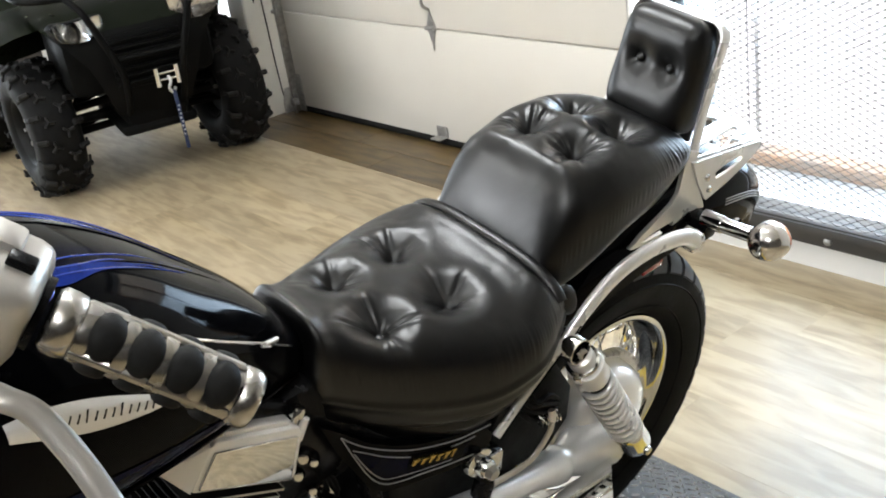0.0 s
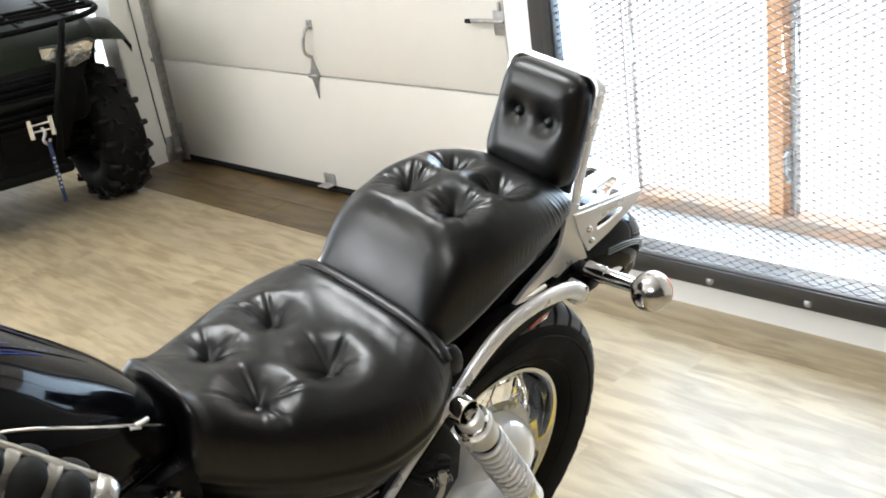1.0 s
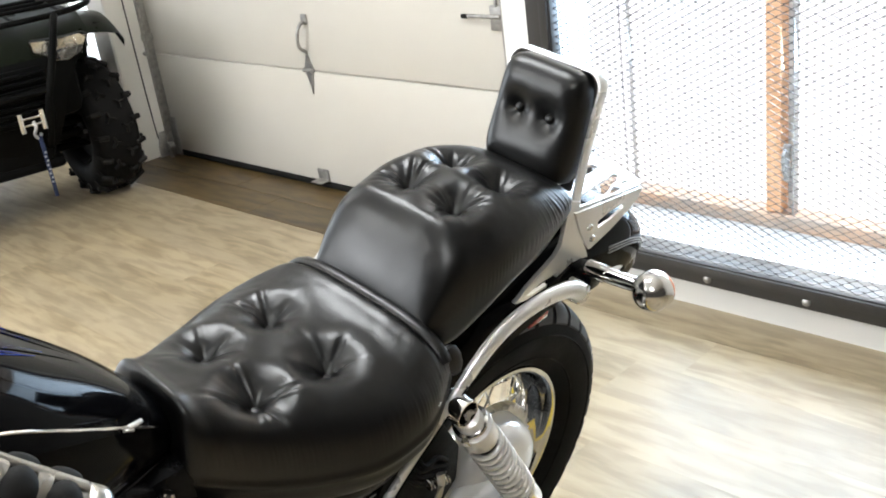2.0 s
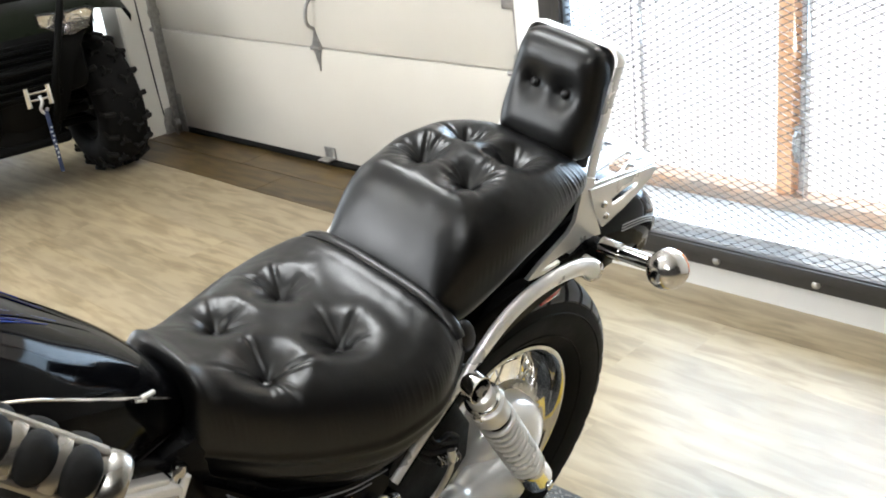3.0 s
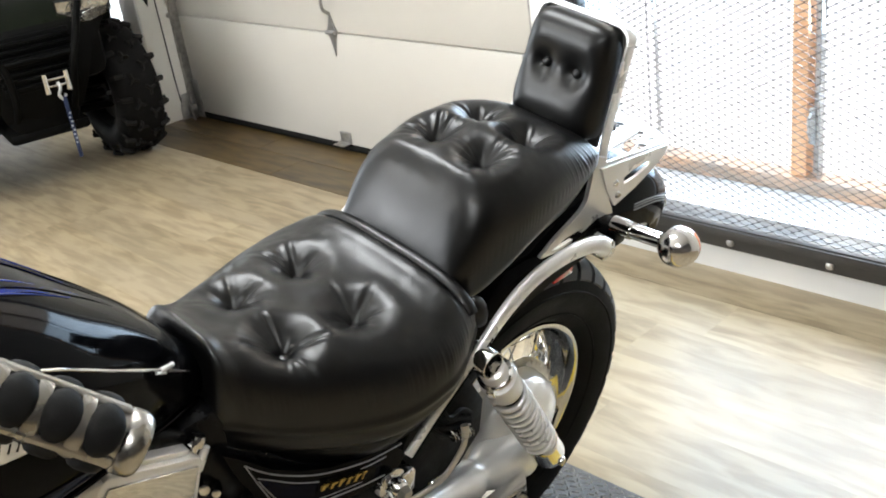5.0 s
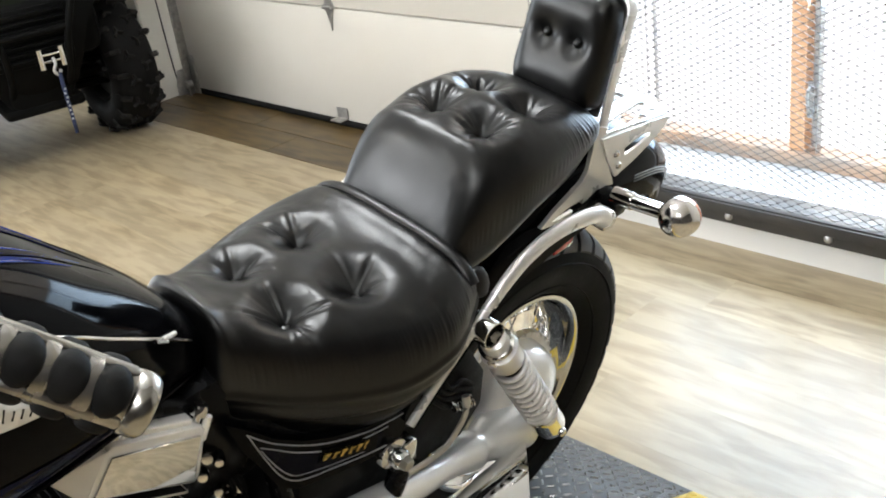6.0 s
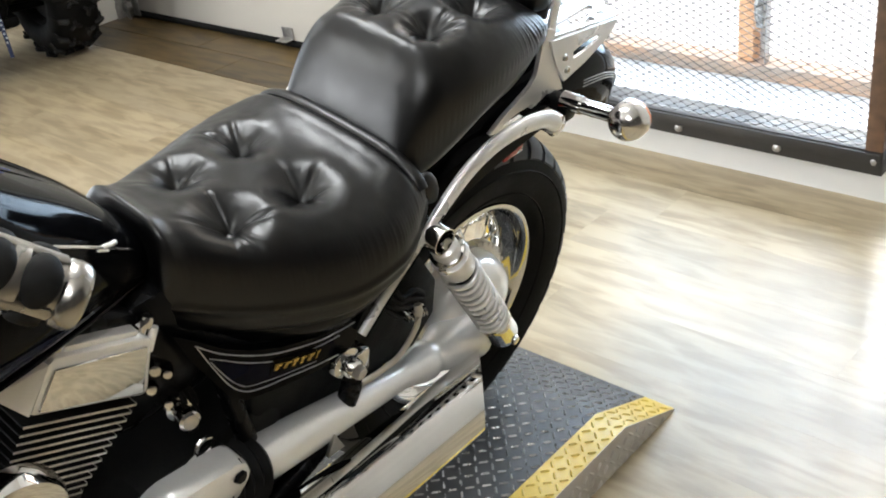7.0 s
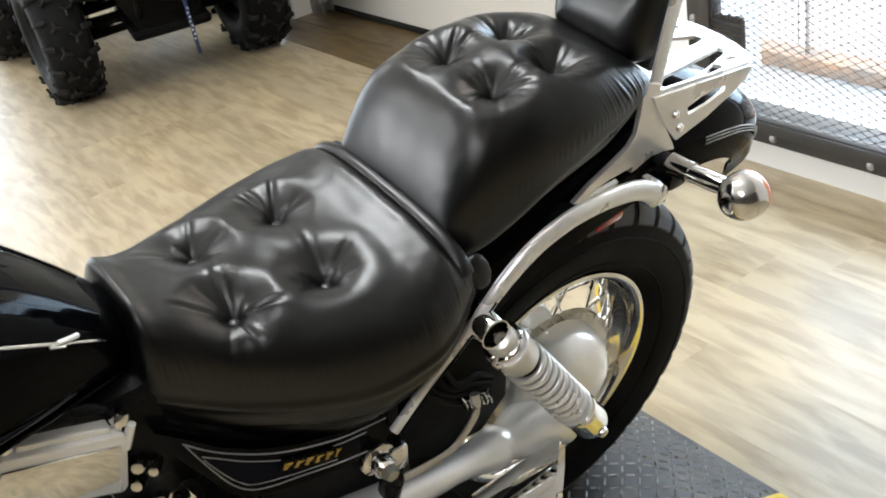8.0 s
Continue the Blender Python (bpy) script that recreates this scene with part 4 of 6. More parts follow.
# ---- rear wheel ----
def rear_wheel():
    c = Vector((0, 0, 0.327))
    m = Matrix.Translation(c) @ TO_LEFT
    wheel = new("rear_wheel")
    wheel.parent, wheel.empty_display_size = bike, 0.1
    wheel["label"] = "chrome spoked rear wheel with a fat black tyre"
    sec = [(0.205, 0.058), (0.212, 0.066), (0.225, 0.074), (0.245, 0.081), (0.266, 0.0845), (0.285, 0.083), (0.300, 0.076), (0.3085, 0.070), (0.316, 0.058), (0.3225, 0.040), (0.326, 0.018), (0.327, 0.0)]
    prof = sec + [(r, -h) for r, h in sec[-2::-1]]
    prof += [(0.198, -0.05), (0.198, 0.05)]
    t = lathe(prof, 96, m, closed=True)
    tyre = part("tyre", t, TYRE, wheel, "black road tyre with curved grooves", 50)
    # raised rings on the sidewall and grooved tread blocks
    g = bmesh.new()
    for s in (-1, 1):
        lathe([(0.2290, s * 0.0752), (0.2305, s * 0.0782), (0.2320, s * 0.0772)], 96, m, g)
        lathe([(0.2755, s * 0.0836), (0.277, s * 0.0856), (0.2785, s * 0.0836)], 96, m, g)
    part("sidewall_rib", g, TYRE, tyre)
    tb = bmesh.new()
    n = 34
    for s in (-1, 1):
        for k in range(n):
            a0 = 2 * math.pi * (k + (0.5 if s > 0 else 0)) / n
            wd = 2 * math.pi / n * 0.77
            strip = []
            for q in range(9):
                h = 0.008 + 0.071 * q / 8
                rr = along([(0.0, 0.3315), (0.02, 0.3305), (0.04, 0.3268), (0.058, 0.3200), (0.070, 0.3118), (0.076, 0.3040), (0.080, 0.2960)], h)
                sw = 0.10 * (q / 8) ** 1.5
                strip.append([(rr, a0 + sw + wd * (e - 0.5), s * h) for e in (0, 0.33, 0.67, 1)])
            pt = lambda r, a, h: c + Vector((r * math.cos(a), h, r * math.sin(a)))
            top = [[tb.verts.new(pt(*p)) for p in row] for row in strip]
            for a, b in zip(top, top[1:]):
                for e in range(3):
                    tb.faces.new((a[e], a[e + 1], b[e + 1], b[e]))
            border = [r[0] for r in top] + top[-1][1:] + [r[-1] for r in top[-2::-1]] + top[0][2:0:-1]
            low = [tb.verts.new(c + (v.co - c) * 0.982) for v in border]
            for e in range(len(border)):
                f = (e + 1) % len(border)
                tb.faces.new((border[e], border[f], low[f], low[e]))
    lathe([(0.3315, -0.0065), (0.3322, 0.0), (0.3315, 0.0065)], 96, m, tb)
    tagged(part("tread", tb, TREAD, tyre, "tread blocks between curved grooves", 40), kind="stuff")
    # chrome rim: lip, well and drop centre
    rs = [(0.2045, 0.0560), (0.2030, 0.0625), (0.1985, 0.0640), (0.1935, 0.0610), (0.1890, 0.0560), (0.1865, 0.045), (0.181, 0.034), (0.170, 0.026), (0.166, 0.012), (0.166, 0.0)]
    rim = part("rim", lathe(rs + [(r, -h) for r, h in rs[-2::-1]], 96, m), CHROME, wheel, "bright chrome rim", 50)
    # hub, drum and spokes
    hub = lathe([(0.0, 0.05), (0.075, 0.05), (0.082, 0.046), (0.086, 0.036), (0.084, 0.030), (0.046, 0.026), (0.044, -0.026), (0.084, -0.03), (0.09, -0.05), (0.0, -0.055)], 48, m)
    part("hub", hub, POLISHED, wheel, "polished hub with spoke flanges")
    sp = 36
    for k in range(sp):
        a = 2 * math.pi * k / sp
        s = 1 if k % 2 else -1
        tw = 0.55 * (1 if (k // 2) % 2 else -1)
        p0 = c + Vector((0.080 * math.cos(a + tw), s * 0.034, 0.080 * math.sin(a + tw)))
        p1 = c + Vector((0.168 * math.cos(a), s * 0.010, 0.168 * math.sin(a)))
        b = tube([p0, p1], 0.0022, 6)
        d = (p1 - p0).normalized()
        tube([p1 - d * 0.016, p1], 0.0042, 6, b)
        part("spoke", b, CHROME, wheel)
    # finned drum ring and the domed final drive housing on the left
    dr = lathe([(0.086, 0.058), (0.118, 0.060), (0.126, 0.056), (0.128, 0.044), (0.118, 0.040)], 60, m)
    for k in range(40):
        a = 2 * math.pi * k / 40
        box((0.010, 0.006, 0.016), (0.123, 0, 0.052), 0.001, m @ Matrix.Rotation(a, 4, "Z"), dr)
    part("drum_ring", dr, BRUSHED, wheel, "toothed aluminium drum ring")
    fd = lathe([(0, 0.128), (0.040, 0.127), (0.070, 0.121), (0.088, 0.112), (0.098, 0.098), (0.103, 0.082), (0.104, 0.062), (0.096, 0.058)], 56, Matrix.Translation((-0.018, 0, 0.028)) @ m)
    part("final_drive", fd, POLISHED, wheel, "smooth domed final drive housing")
    ax = lathe([(0, 0.146), (0.011, 0.146), (0.014, 0.142), (0.014, 0.120)], 6, m)
    part("axle_nut", ax, CHROME, wheel)
    return wheel


rear_wheel()


# ---- rear suspension, arm and struts ----
def shock(y):
    top, bot = Vector((-0.232, y, 0.687)), Vector((-0.038, y, 0.372))
    d = (bot - top).normalized()
    ln = (bot - top).length
    side = Vector((0, 1, 0))
    rot = Matrix((side.cross(d), side, d)).transposed().to_4x4()
    m = Matrix.Translation(top) @ rot
    s = new("shock_absorber")
    s.parent, s.empty_display_size = bike, 0.05
    s["label"] = "chrome shock absorber with bright coil spring"
    to_side = pose(*top) @ pose(0, 0, 0, 90 if y < 0 else -90, 0, 0)
    part("top_eye", lathe([(0.0188, 0.012), (0.0208, 0.012), (0.0215, 0.009), (0.0215, -0.026), (0.0188, -0.026)], 28, to_side, closed=True), CHROME, s, "chrome top eye round a black bush")
    part("top_bush", lathe([(0, -0.012), (0.0185, -0.012), (0.0192, -0.006), (0.0192, -0.027), (0, -0.027)], 20, to_side), RUBBER, s, "black rubber bush")
    cov = lathe([(0, 0.0185), (0.0150, 0.0195), (0.0195, 0.022), (0.0205, 0.026), (0.0205, 0.050), (0.0285, 0.052), (0.0298, 0.055), (0.0285, 0.058), (0.0262, 0.060), (0.0270, 0.066), (0.0275, 0.094), (0.0255, 0.098)], 32, m)
    part("upper_cover", cov, SATIN, s, "chrome upper cover with a preload collar")
    part("preload_ring", lathe([(0.0212, 0.038), (0.0262, 0.0385), (0.0272, 0.041), (0.0262, 0.0435), (0.0212, 0.044)], 32, m, closed=True), CHROME, s, "thin chrome preload ring")
    part("collar_notch", box((0.010, 0.012, 0.016), (0.0285, 0, 0.046), 0.002, m @ Matrix.Rotation(radians(-25), 4, "Z"), seg=1), CHROME, s)
    coil, turns = [], 10.5
    z0, z1 = 0.100, ln - 0.060
    for k in range(int(turns * 20) + 1):
        a = 2 * math.pi * k / 20
        coil.append(m @ Vector((0.0252 * math.cos(a), 0.0252 * math.sin(a), z0 + (z1 - z0) * k / (turns * 20))))
    part("spring", tube(coil, 0.0050, 10), SATIN, s, "bright coil spring", 60)
    part("damper_rod", tube([m @ Vector((0, 0, 0.09)), m @ Vector((0, 0, ln - 0.05))], 0.016, 16), FRAME, s)
    low = lathe([(0.020, ln - 0.066), (0.0285, ln - 0.062), (0.0296, ln - 0.056), (0.0290, ln - 0.050), (0.0290, ln - 0.012), (0.0285, ln - 0.002), (0.0270, ln + 0.004), (0.020, ln + 0.007), (0, ln + 0.008)], 32, m)
    part("lower_cover", low, CHROME, s, "chrome lower cover")
    part("lower_bolt", lathe([(0, 0.0335), (0.007, 0.0325), (0.0085, 0.030), (0.0085, 0.0), (0, 0)], 16, pose(*bot) @ pose(0, 0, 0, 90 if y < 0 else -90, 0, 0)), CHROME, s, "chrome acorn nut")
    return s


shock(-0.180)
shock(0.180)

for s in (-1, 1):
    pts = smooth_path([(0.062, s * 0.160, 0.733), (0.030, s * 0.163, 0.757), (-0.010, s * 0.166, 0.771), (-0.055, s * 0.166, 0.7765), (-0.104, s * 0.166, 0.7745), (-0.152, s * 0.166, 0.761), (-0.196, s * 0.166, 0.734), (-0.236, s * 0.166, 0.699), (-0.278, s * 0.166, 0.664), (-0.321, s * 0.166, 0.629), (-0.366, s * 0.166, 0.587)], 6)
    n = len(pts) - 1
    rad = [along([(0, 0.0150), (0.10, 0.0142), (0.30, 0.0135), (0.55, 0.0125), (0.68, 0.0105), (1, 0.0095)], k / n) for k in range(n + 1)]
    st = part("fender_strut", tube(pts, rad, 18, squash=0.72), SATIN, bike, "long curved chrome fender strut")
    # black strip laid on the strut for the shade in its groove
    groove = [q + Vector((0, s * 0.0078, 0)) for q in pts[int(0.66 * n):]]
    part("strut_groove_shade", tube(groove, 0.0016, 6), FRAME, st, "black strip for the shade in the lower end's groove")
    cap = lathe([(0, 0.014), (0.011, 0.013), (0.017, 0.008), (0.0185, 0.0), (0.018, -0.02)], 20, pose(0.066, s * 0.156, 0.730) @ pose(0, 0, 0, 90 if s < 0 else -90, 0, 0))
    part("strut_cap", cap, CHROME, st, "round chrome strut end")

# shaft tube of the swing arm, with its bellows
arm = smooth_path([(-0.55, -0.135, 0.449), (-0.46, -0.135, 0.431), (-0.37, -0.134, 0.412), (-0.29, -0.132, 0.392), (-0.21, -0.128, 0.372), (-0.13, -0.122, 0.355), (-0.05, -0.112, 0.340)], 12)
rad = [along([(0, 0.037), (0.2, 0.033), (0.36, 0.028), (0.50, 0.025), (0.60, 0.023), (0.66, 0.027), (0.72, 0.034), (0.755, 0.034), (0.765, 0.029), (0.85, 0.042), (1, 0.058)], k / (len(arm) - 1)) for k in range(len(arm))]
sa = part("swing_arm", tube(arm, rad, 24, squash=0.95), POLISHED, bike, "polished shaft tube of the swing arm", 60)
ra = smooth_path([(-0.50, 0.125, 0.485), (-0.3, 0.125, 0.43), (-0.02, 0.118, 0.335)], 6)
part("swing_arm", tube(ra, 0.026, 16), FRAME, bike, "black right swing arm")
bl = bmesh.new()
bprof = []
for k in range(11):
    bprof.append((0.050 if k % 2 else 0.042, 0.0085 * k))
lathe(bprof, 28, pose(-0.628, -0.135, 0.466) @ pose(0, 0, 0, 0, 106, 0), bl)
part("shaft_boot", bl, RUBBER, bike, "black ribbed rubber shaft boot", 60)


# ---- rear fender with its pinstripes ----
FEN = [(-0.30, 0.600, 0.085), (-0.24, 0.655, 0.092), (-0.16, 0.705, 0.096), (-0.06, 0.738, 0.098), (0.06, 0.758, 0.098), (0.16, 0.766, 0.098), (0.25, 0.762, 0.097), (0.33, 0.740, 0.094), (0.39, 0.700, 0.088), (0.425, 0.650, 0.080), (0.437, 0.595, 0.070)]


def fender_point(t, a, lift=0.0):
    """t along the fender, 0 to 1; a round it from the left edge (0) over the crown to the right (pi)."""
    k = t * (len(FEN) - 1)
    x, z, w = (along([(i, f[j]) for i, f in enumerate(FEN)], k) for j in (0, 1, 2))
    k2 = min(k + 0.05, len(FEN) - 1)
    k1 = k2 - 0.1
    dx, dz = (along([(i, f[j]) for i, f in enumerate(FEN)], k2) - along([(i, f[j]) for i, f in enumerate(FEN)], k1) for j in (0, 1))
    ln = math.hypot(dx, dz)
    nx, nz = -dz / ln, dx / ln
    ca, sa = math.cos(a), math.sin(a)
    y = -(w + lift) * math.copysign(abs(ca) ** 0.6, ca)
    h = (0.10 + lift) * abs(sa) ** 0.7 - 0.10
    return Vector((x + nx * h, y, z + nz * h))


rows = [[fender_point(i / 50, math.pi * k / 28) for k in range(29)] for i in range(51)]
bm = grid_mesh(rows)
grid_mesh([[fender_point(i / 50, math.pi * k / 28, -0.004) for k in range(29)] for i in range(51)], bm)
fender = part("rear_fender", bm, PAINT, bike, "glossy black rear fender", 60)
for off in (0.0, 0.05, 0.10):
    pts = [fender_point(0.60 + 0.36 * k / 16, 0.22 + off + 0.55 * (k / 16) ** 2, 0.001) for k in range(17)]
    part("pinstripe", tube(pts, 0.0011, 6), SILVERLINE, fender, "fine silver pinstripe")
part("fender_reflector", box((0.05, 0.006, 0.02), (0.055, -0.094, 0.652), 0.003, pose(0, 0, 0)), REDLENS, fender, "small red reflector")

# black bracket plate, turn signals
for s in (-1, 1):
    br = prism([(0.055, 0.700), (0.150, 0.690), (0.150, 0.722), (0.110, 0.730), (0.055, 0.722)], 0.012, pose(0, s * 0.100, 0, 90, 0, 0), bev=0.002)
    box((0.034, 0.046, 0.036), (0.130, s * 0.122, 0.717), 0.006, bm=br)
    br = prism([(0.105, 0.675), (0.122, 0.672), (0.130, 0.70), (0.098, 0.70)], 0.010, pose(0, s * 0.128, 0, 90, 0, 0), br, bev=0.002)
    part("signal_bracket", br, FRAME, bike, "black lamp bracket with a hanging tab")
    sg = new("turn_signal")
    sg.parent, sg.empty_display_size = bike, 0.05
    sg["label"] = "round chrome turn signal on a short stalk"
    st = tube([(0.126, s * 0.130, 0.736), (0.127, s * 0.165, 0.739)], 0.0150, 18)
    tube([(0.127, s * 0.165, 0.739), (0.130, s * 0.215, 0.745)], 0.0125, 18, st)
    part("stalk", st, CHROME, sg)
    m = pose(0.130, s * (0.247 if s < 0 else 0.215), 0.749) @ pose(0, 0, 0, 0, 90, 0) @ Matrix.Scale(0.76, 4)
    body = lathe([(0.0, -0.043), (0.014, -0.041), (0.027, -0.034), (0.037, -0.022), (0.0415, -0.006), (0.042, 0.008), (0.0415, 0.013), (0.039, 0.015)], 36, m)
    part("lamp_bowl", body, BRIGHT, sg, "chrome lamp bowl", 60)
    part("lens", lathe([(0.040, 0.014), (0.0395, 0.020), (0.034, 0.029), (0.020, 0.035), (0, 0.037)], 36, m), AMBER, sg, "amber lens")

# ---- fuel tank ----
TANK = [(-1.22, 0.085, 1.000, 0.86), (-1.17, 0.128, 1.035, 0.82), (-1.08, 0.158, 1.070, 0.795), (-0.97, 0.166, 1.094, 0.785), (-0.87, 0.155, 1.068, 0.780), (-0.79, 0.135, 1.021, 0.778), (-0.72, 0.108, 0.960, 0.772), (-0.66, 0.082, 0.902, 0.768), (-0.615, 0.060, 0.848, 0.765), (-0.598, 0.045, 0.822, 0.768)]


def tank_point(x, a, lift=0.0):
    """a from the left belly (0) over the crown to the right."""
    w, zt, zb = (along([(s[0], s[i]) for s in TANK], x) for i in (1, 2, 3))
    mid = zb + (zt - zb) * 0.40
    ca, sa = math.cos(a), math.sin(a)
    y = -(w + lift) * math.copysign(abs(ca) ** 0.78, ca)
    z = mid + ((zt - mid) if sa > 0 else (mid - zb)) * math.copysign(abs(sa) ** 0.85, sa) + lift * sa
    return Vector((x, y, z))


xs = [-1.22 + 0.622 * (0.5 - 0.5 * math.cos(math.pi * k / 60)) for k in range(61)]
tank = part("fuel_tank", loft([[tank_point(x, 2 * math.pi * k / 56) for k in range(56)] for x in xs]), PAINT, bike, "glossy black teardrop fuel tank with blue flames", 60)


def tank_patch(name, lower, upper, x0, x1, material, label, n=40):
    rows = []
    for k in range(n + 1):
        x = x0 + (x1 - x0) * k / n
        a0, a1 = along(lower, x), along(upper, x)
        rows.append([tank_point(x, a0 + (a1 - a0) * j / 8, 0.0012) for j in range(9)])
    return part(name, grid_mesh(rows), material, tank, label, 60)


for s in (0, 1):
    f = (lambda a: a) if s == 0 else (lambda a: math.pi - a)
    tank_patch("blue_panel", [(-1.15, f(1.02)), (-0.95, f(1.10)), (-0.80, f(1.36)), (-0.68, f(1.52))], [(-1.15, f(1.40)), (-0.95, f(1.42)), (-0.80, f(1.48)), (-0.68, f(1.53))], -1.15, -0.68, DEEPBLUE, "deep blue panel along the shoulder")
    tank_patch("blue_side", [(-1.15, f(-0.55)), (-0.95, f(-0.48)), (-0.80, f(-0.40)), (-0.68, f(-0.30))], [(-1.15, f(-0.12)), (-0.95, f(-0.12)), (-0.80, f(-0.22)), (-0.68, f(-0.28))], -1.15, -0.69, BLUE, "deep blue lower side panel")
    # fine airbrushed licks over the deep blue shoulder
    flames = [
        [(-0.985, 1.02), (-0.955, 1.10), (-0.935, 1.02), (-0.945, 0.90)],
        [(-0.960, 1.22), (-0.930, 1.26), (-0.900, 1.20), (-0.895, 1.08), (-0.915, 0.98)],
        [(-0.930, 1.12), (-0.885, 1.20), (-0.840, 1.24), (-0.790, 1.30), (-0.735, 1.40)],
        [(-0.900, 1.26), (-0.860, 1.28), (-0.820, 1.35), (-0.760, 1.43)],
        [(-0.945, 1.36), (-0.900, 1.32), (-0.850, 1.37), (-0.790, 1.44), (-0.720, 1.50)],
    ]
    for fl in flames:
        pts = smooth_path([tank_point(x, f(a), 0.0012) for x, a in fl], 7)
        rad = [0.0003 + 0.0006 * math.sin(math.pi * (k + 0.4) / len(pts)) for k in range(len(pts))]
        part("flame_stroke", tube(pts, rad, 6), BLUEFLAME, tank, "fine blue flame pinstripe")
    tank_patch("flame_heart", [(-0.93, f(1.16)), (-0.88, f(1.12)), (-0.84, f(1.22)), (-0.80, f(1.30)), (-0.75, f(1.38))], [(-0.93, f(1.18)), (-0.88, f(1.27)), (-0.84, f(1.31)), (-0.80, f(1.34)), (-0.75, f(1.39))], -0.93, -0.75, BLUEHAZE, "brighter blue heart of the flames")
    # badge: a silver bar with an unreadable dark script
    rows = []
    for k in range(25):
        u = k / 24
        x = -0.985 + 0.168 * u
        mid, w = 0.375 - 0.19 * u, 0.010 + 0.040 * math.sin(math.pi * (0.15 + 0.85 * u))
        rows.append([tank_point(x, f(mid + w * j), 0.002 + 0.003 * (4 - j * j) / 4) for j in (-2, -1, 0, 1, 2)])
    badge = part("badge", grid_mesh(rows), POLISHED, tank, "long silver badge with illegible script")
    for k in range(13):
        x = -0.950 + 0.0085 * k
        mid = 0.375 - 0.19 * (x + 0.985) / 0.168 - 0.012
        q = tube([tank_point(x, f(mid - 0.018), 0.0048), tank_point(x + 0.005, f(mid + (0.030 if k % 4 else 0.050)), 0.0048)], 0.0010, 6)
        part("script_bar", q, FRAME, badge)
    trim = smooth_path([tank_point(x, f(a), 0.0025) for x, a in ((-0.85, 0.66), (-0.80, 0.62), (-0.74, 0.545), (-0.68, 0.475), (-0.63, 0.42))], 6)
    part("tank_trim", tube(trim, [0.0014] + [0.0017] * (len(trim) - 2) + [0.0010], 8), CHROME, tank, "slim chrome trim strip")
    # two bright pieces model a window's reflection near the trim's end
    clip = smooth_path([tank_point(x, f(a), 0.003) for x, a in ((-0.676, 0.475), (-0.664, 0.505), (-0.655, 0.545))], 5)
    part("reflection_bar", tube(clip, [0.0018] + [0.0030] * (len(clip) - 1), 8), POLISHED, tank, "small bright bar for a window reflection in the paint")
    part("reflection_dash", tube([tank_point(-0.684, f(0.440), 0.003), tank_point(-0.670, f(0.425), 0.003)], 0.0017, 8), POLISHED, tank)
    lip = smooth_path([tank_point(x, f(-0.62), 0.002) for x in (-1.15, -1.0, -0.85, -0.72, -0.62)], 6)
    part("tank_seam", tube(lip, 0.0035, 8), PAINT, tank)
cap = lathe([(0, 0.018), (0.03, 0.017), (0.036, 0.012), (0.038, 0.0)], 28, pose(-1.02, 0, 1.078))
part("filler_cap", cap, CHROME, tank, "chrome filler cap")

# ---- frame, side cover and the left side's chrome ----
for s in (-1, 1):
    pts = smooth_path([(-1.20, s * 0.05, 0.83), (-0.95, s * 0.060, 0.80), (-0.72, s * 0.070, 0.785), (-0.61, s * 0.070, 0.71), (-0.50, s * 0.105, 0.62), (-0.44, s * 0.115, 0.580), (-0.37, s * 0.120, 0.545)], 6)
    part("frame_rail", tube(pts, 0.0145, 14), FRAME, bike, "black frame rail")
    pts = smooth_path([(-0.555, s * 0.090, 0.620), (-0.545, s * 0.10, 0.55), (-0.545, s * 0.13, 0.42), (-0.62, s * 0.12, 0.28), (-0.95, s * 0.12, 0.24), (-1.25, s * 0.1, 0.30)], 6)
    part("frame_cradle", tube(pts, 0.0145, 14), FRAME, bike, "black frame cradle tube")
    pts = smooth_path([(-0.40, s * 0.11, 0.60), (-0.37, s * 0.125, 0.54), (-0.36, s * 0.14, 0.46), (-0.42, s * 0.13, 0.36), (-0.62, s * 0.13, 0.29)], 5)
    part("frame_downtube", tube(pts, 0.016, 14), FRAME, bike)


def cover_y(x):
    """How far out the side cover stands: it curves away from the seat's nose towards the rear."""
    return along([(-0.64, 0.098), (-0.60, 0.116), (-0.50, 0.144), (-0.43, 0.155), (-0.36, 0.158)], x)


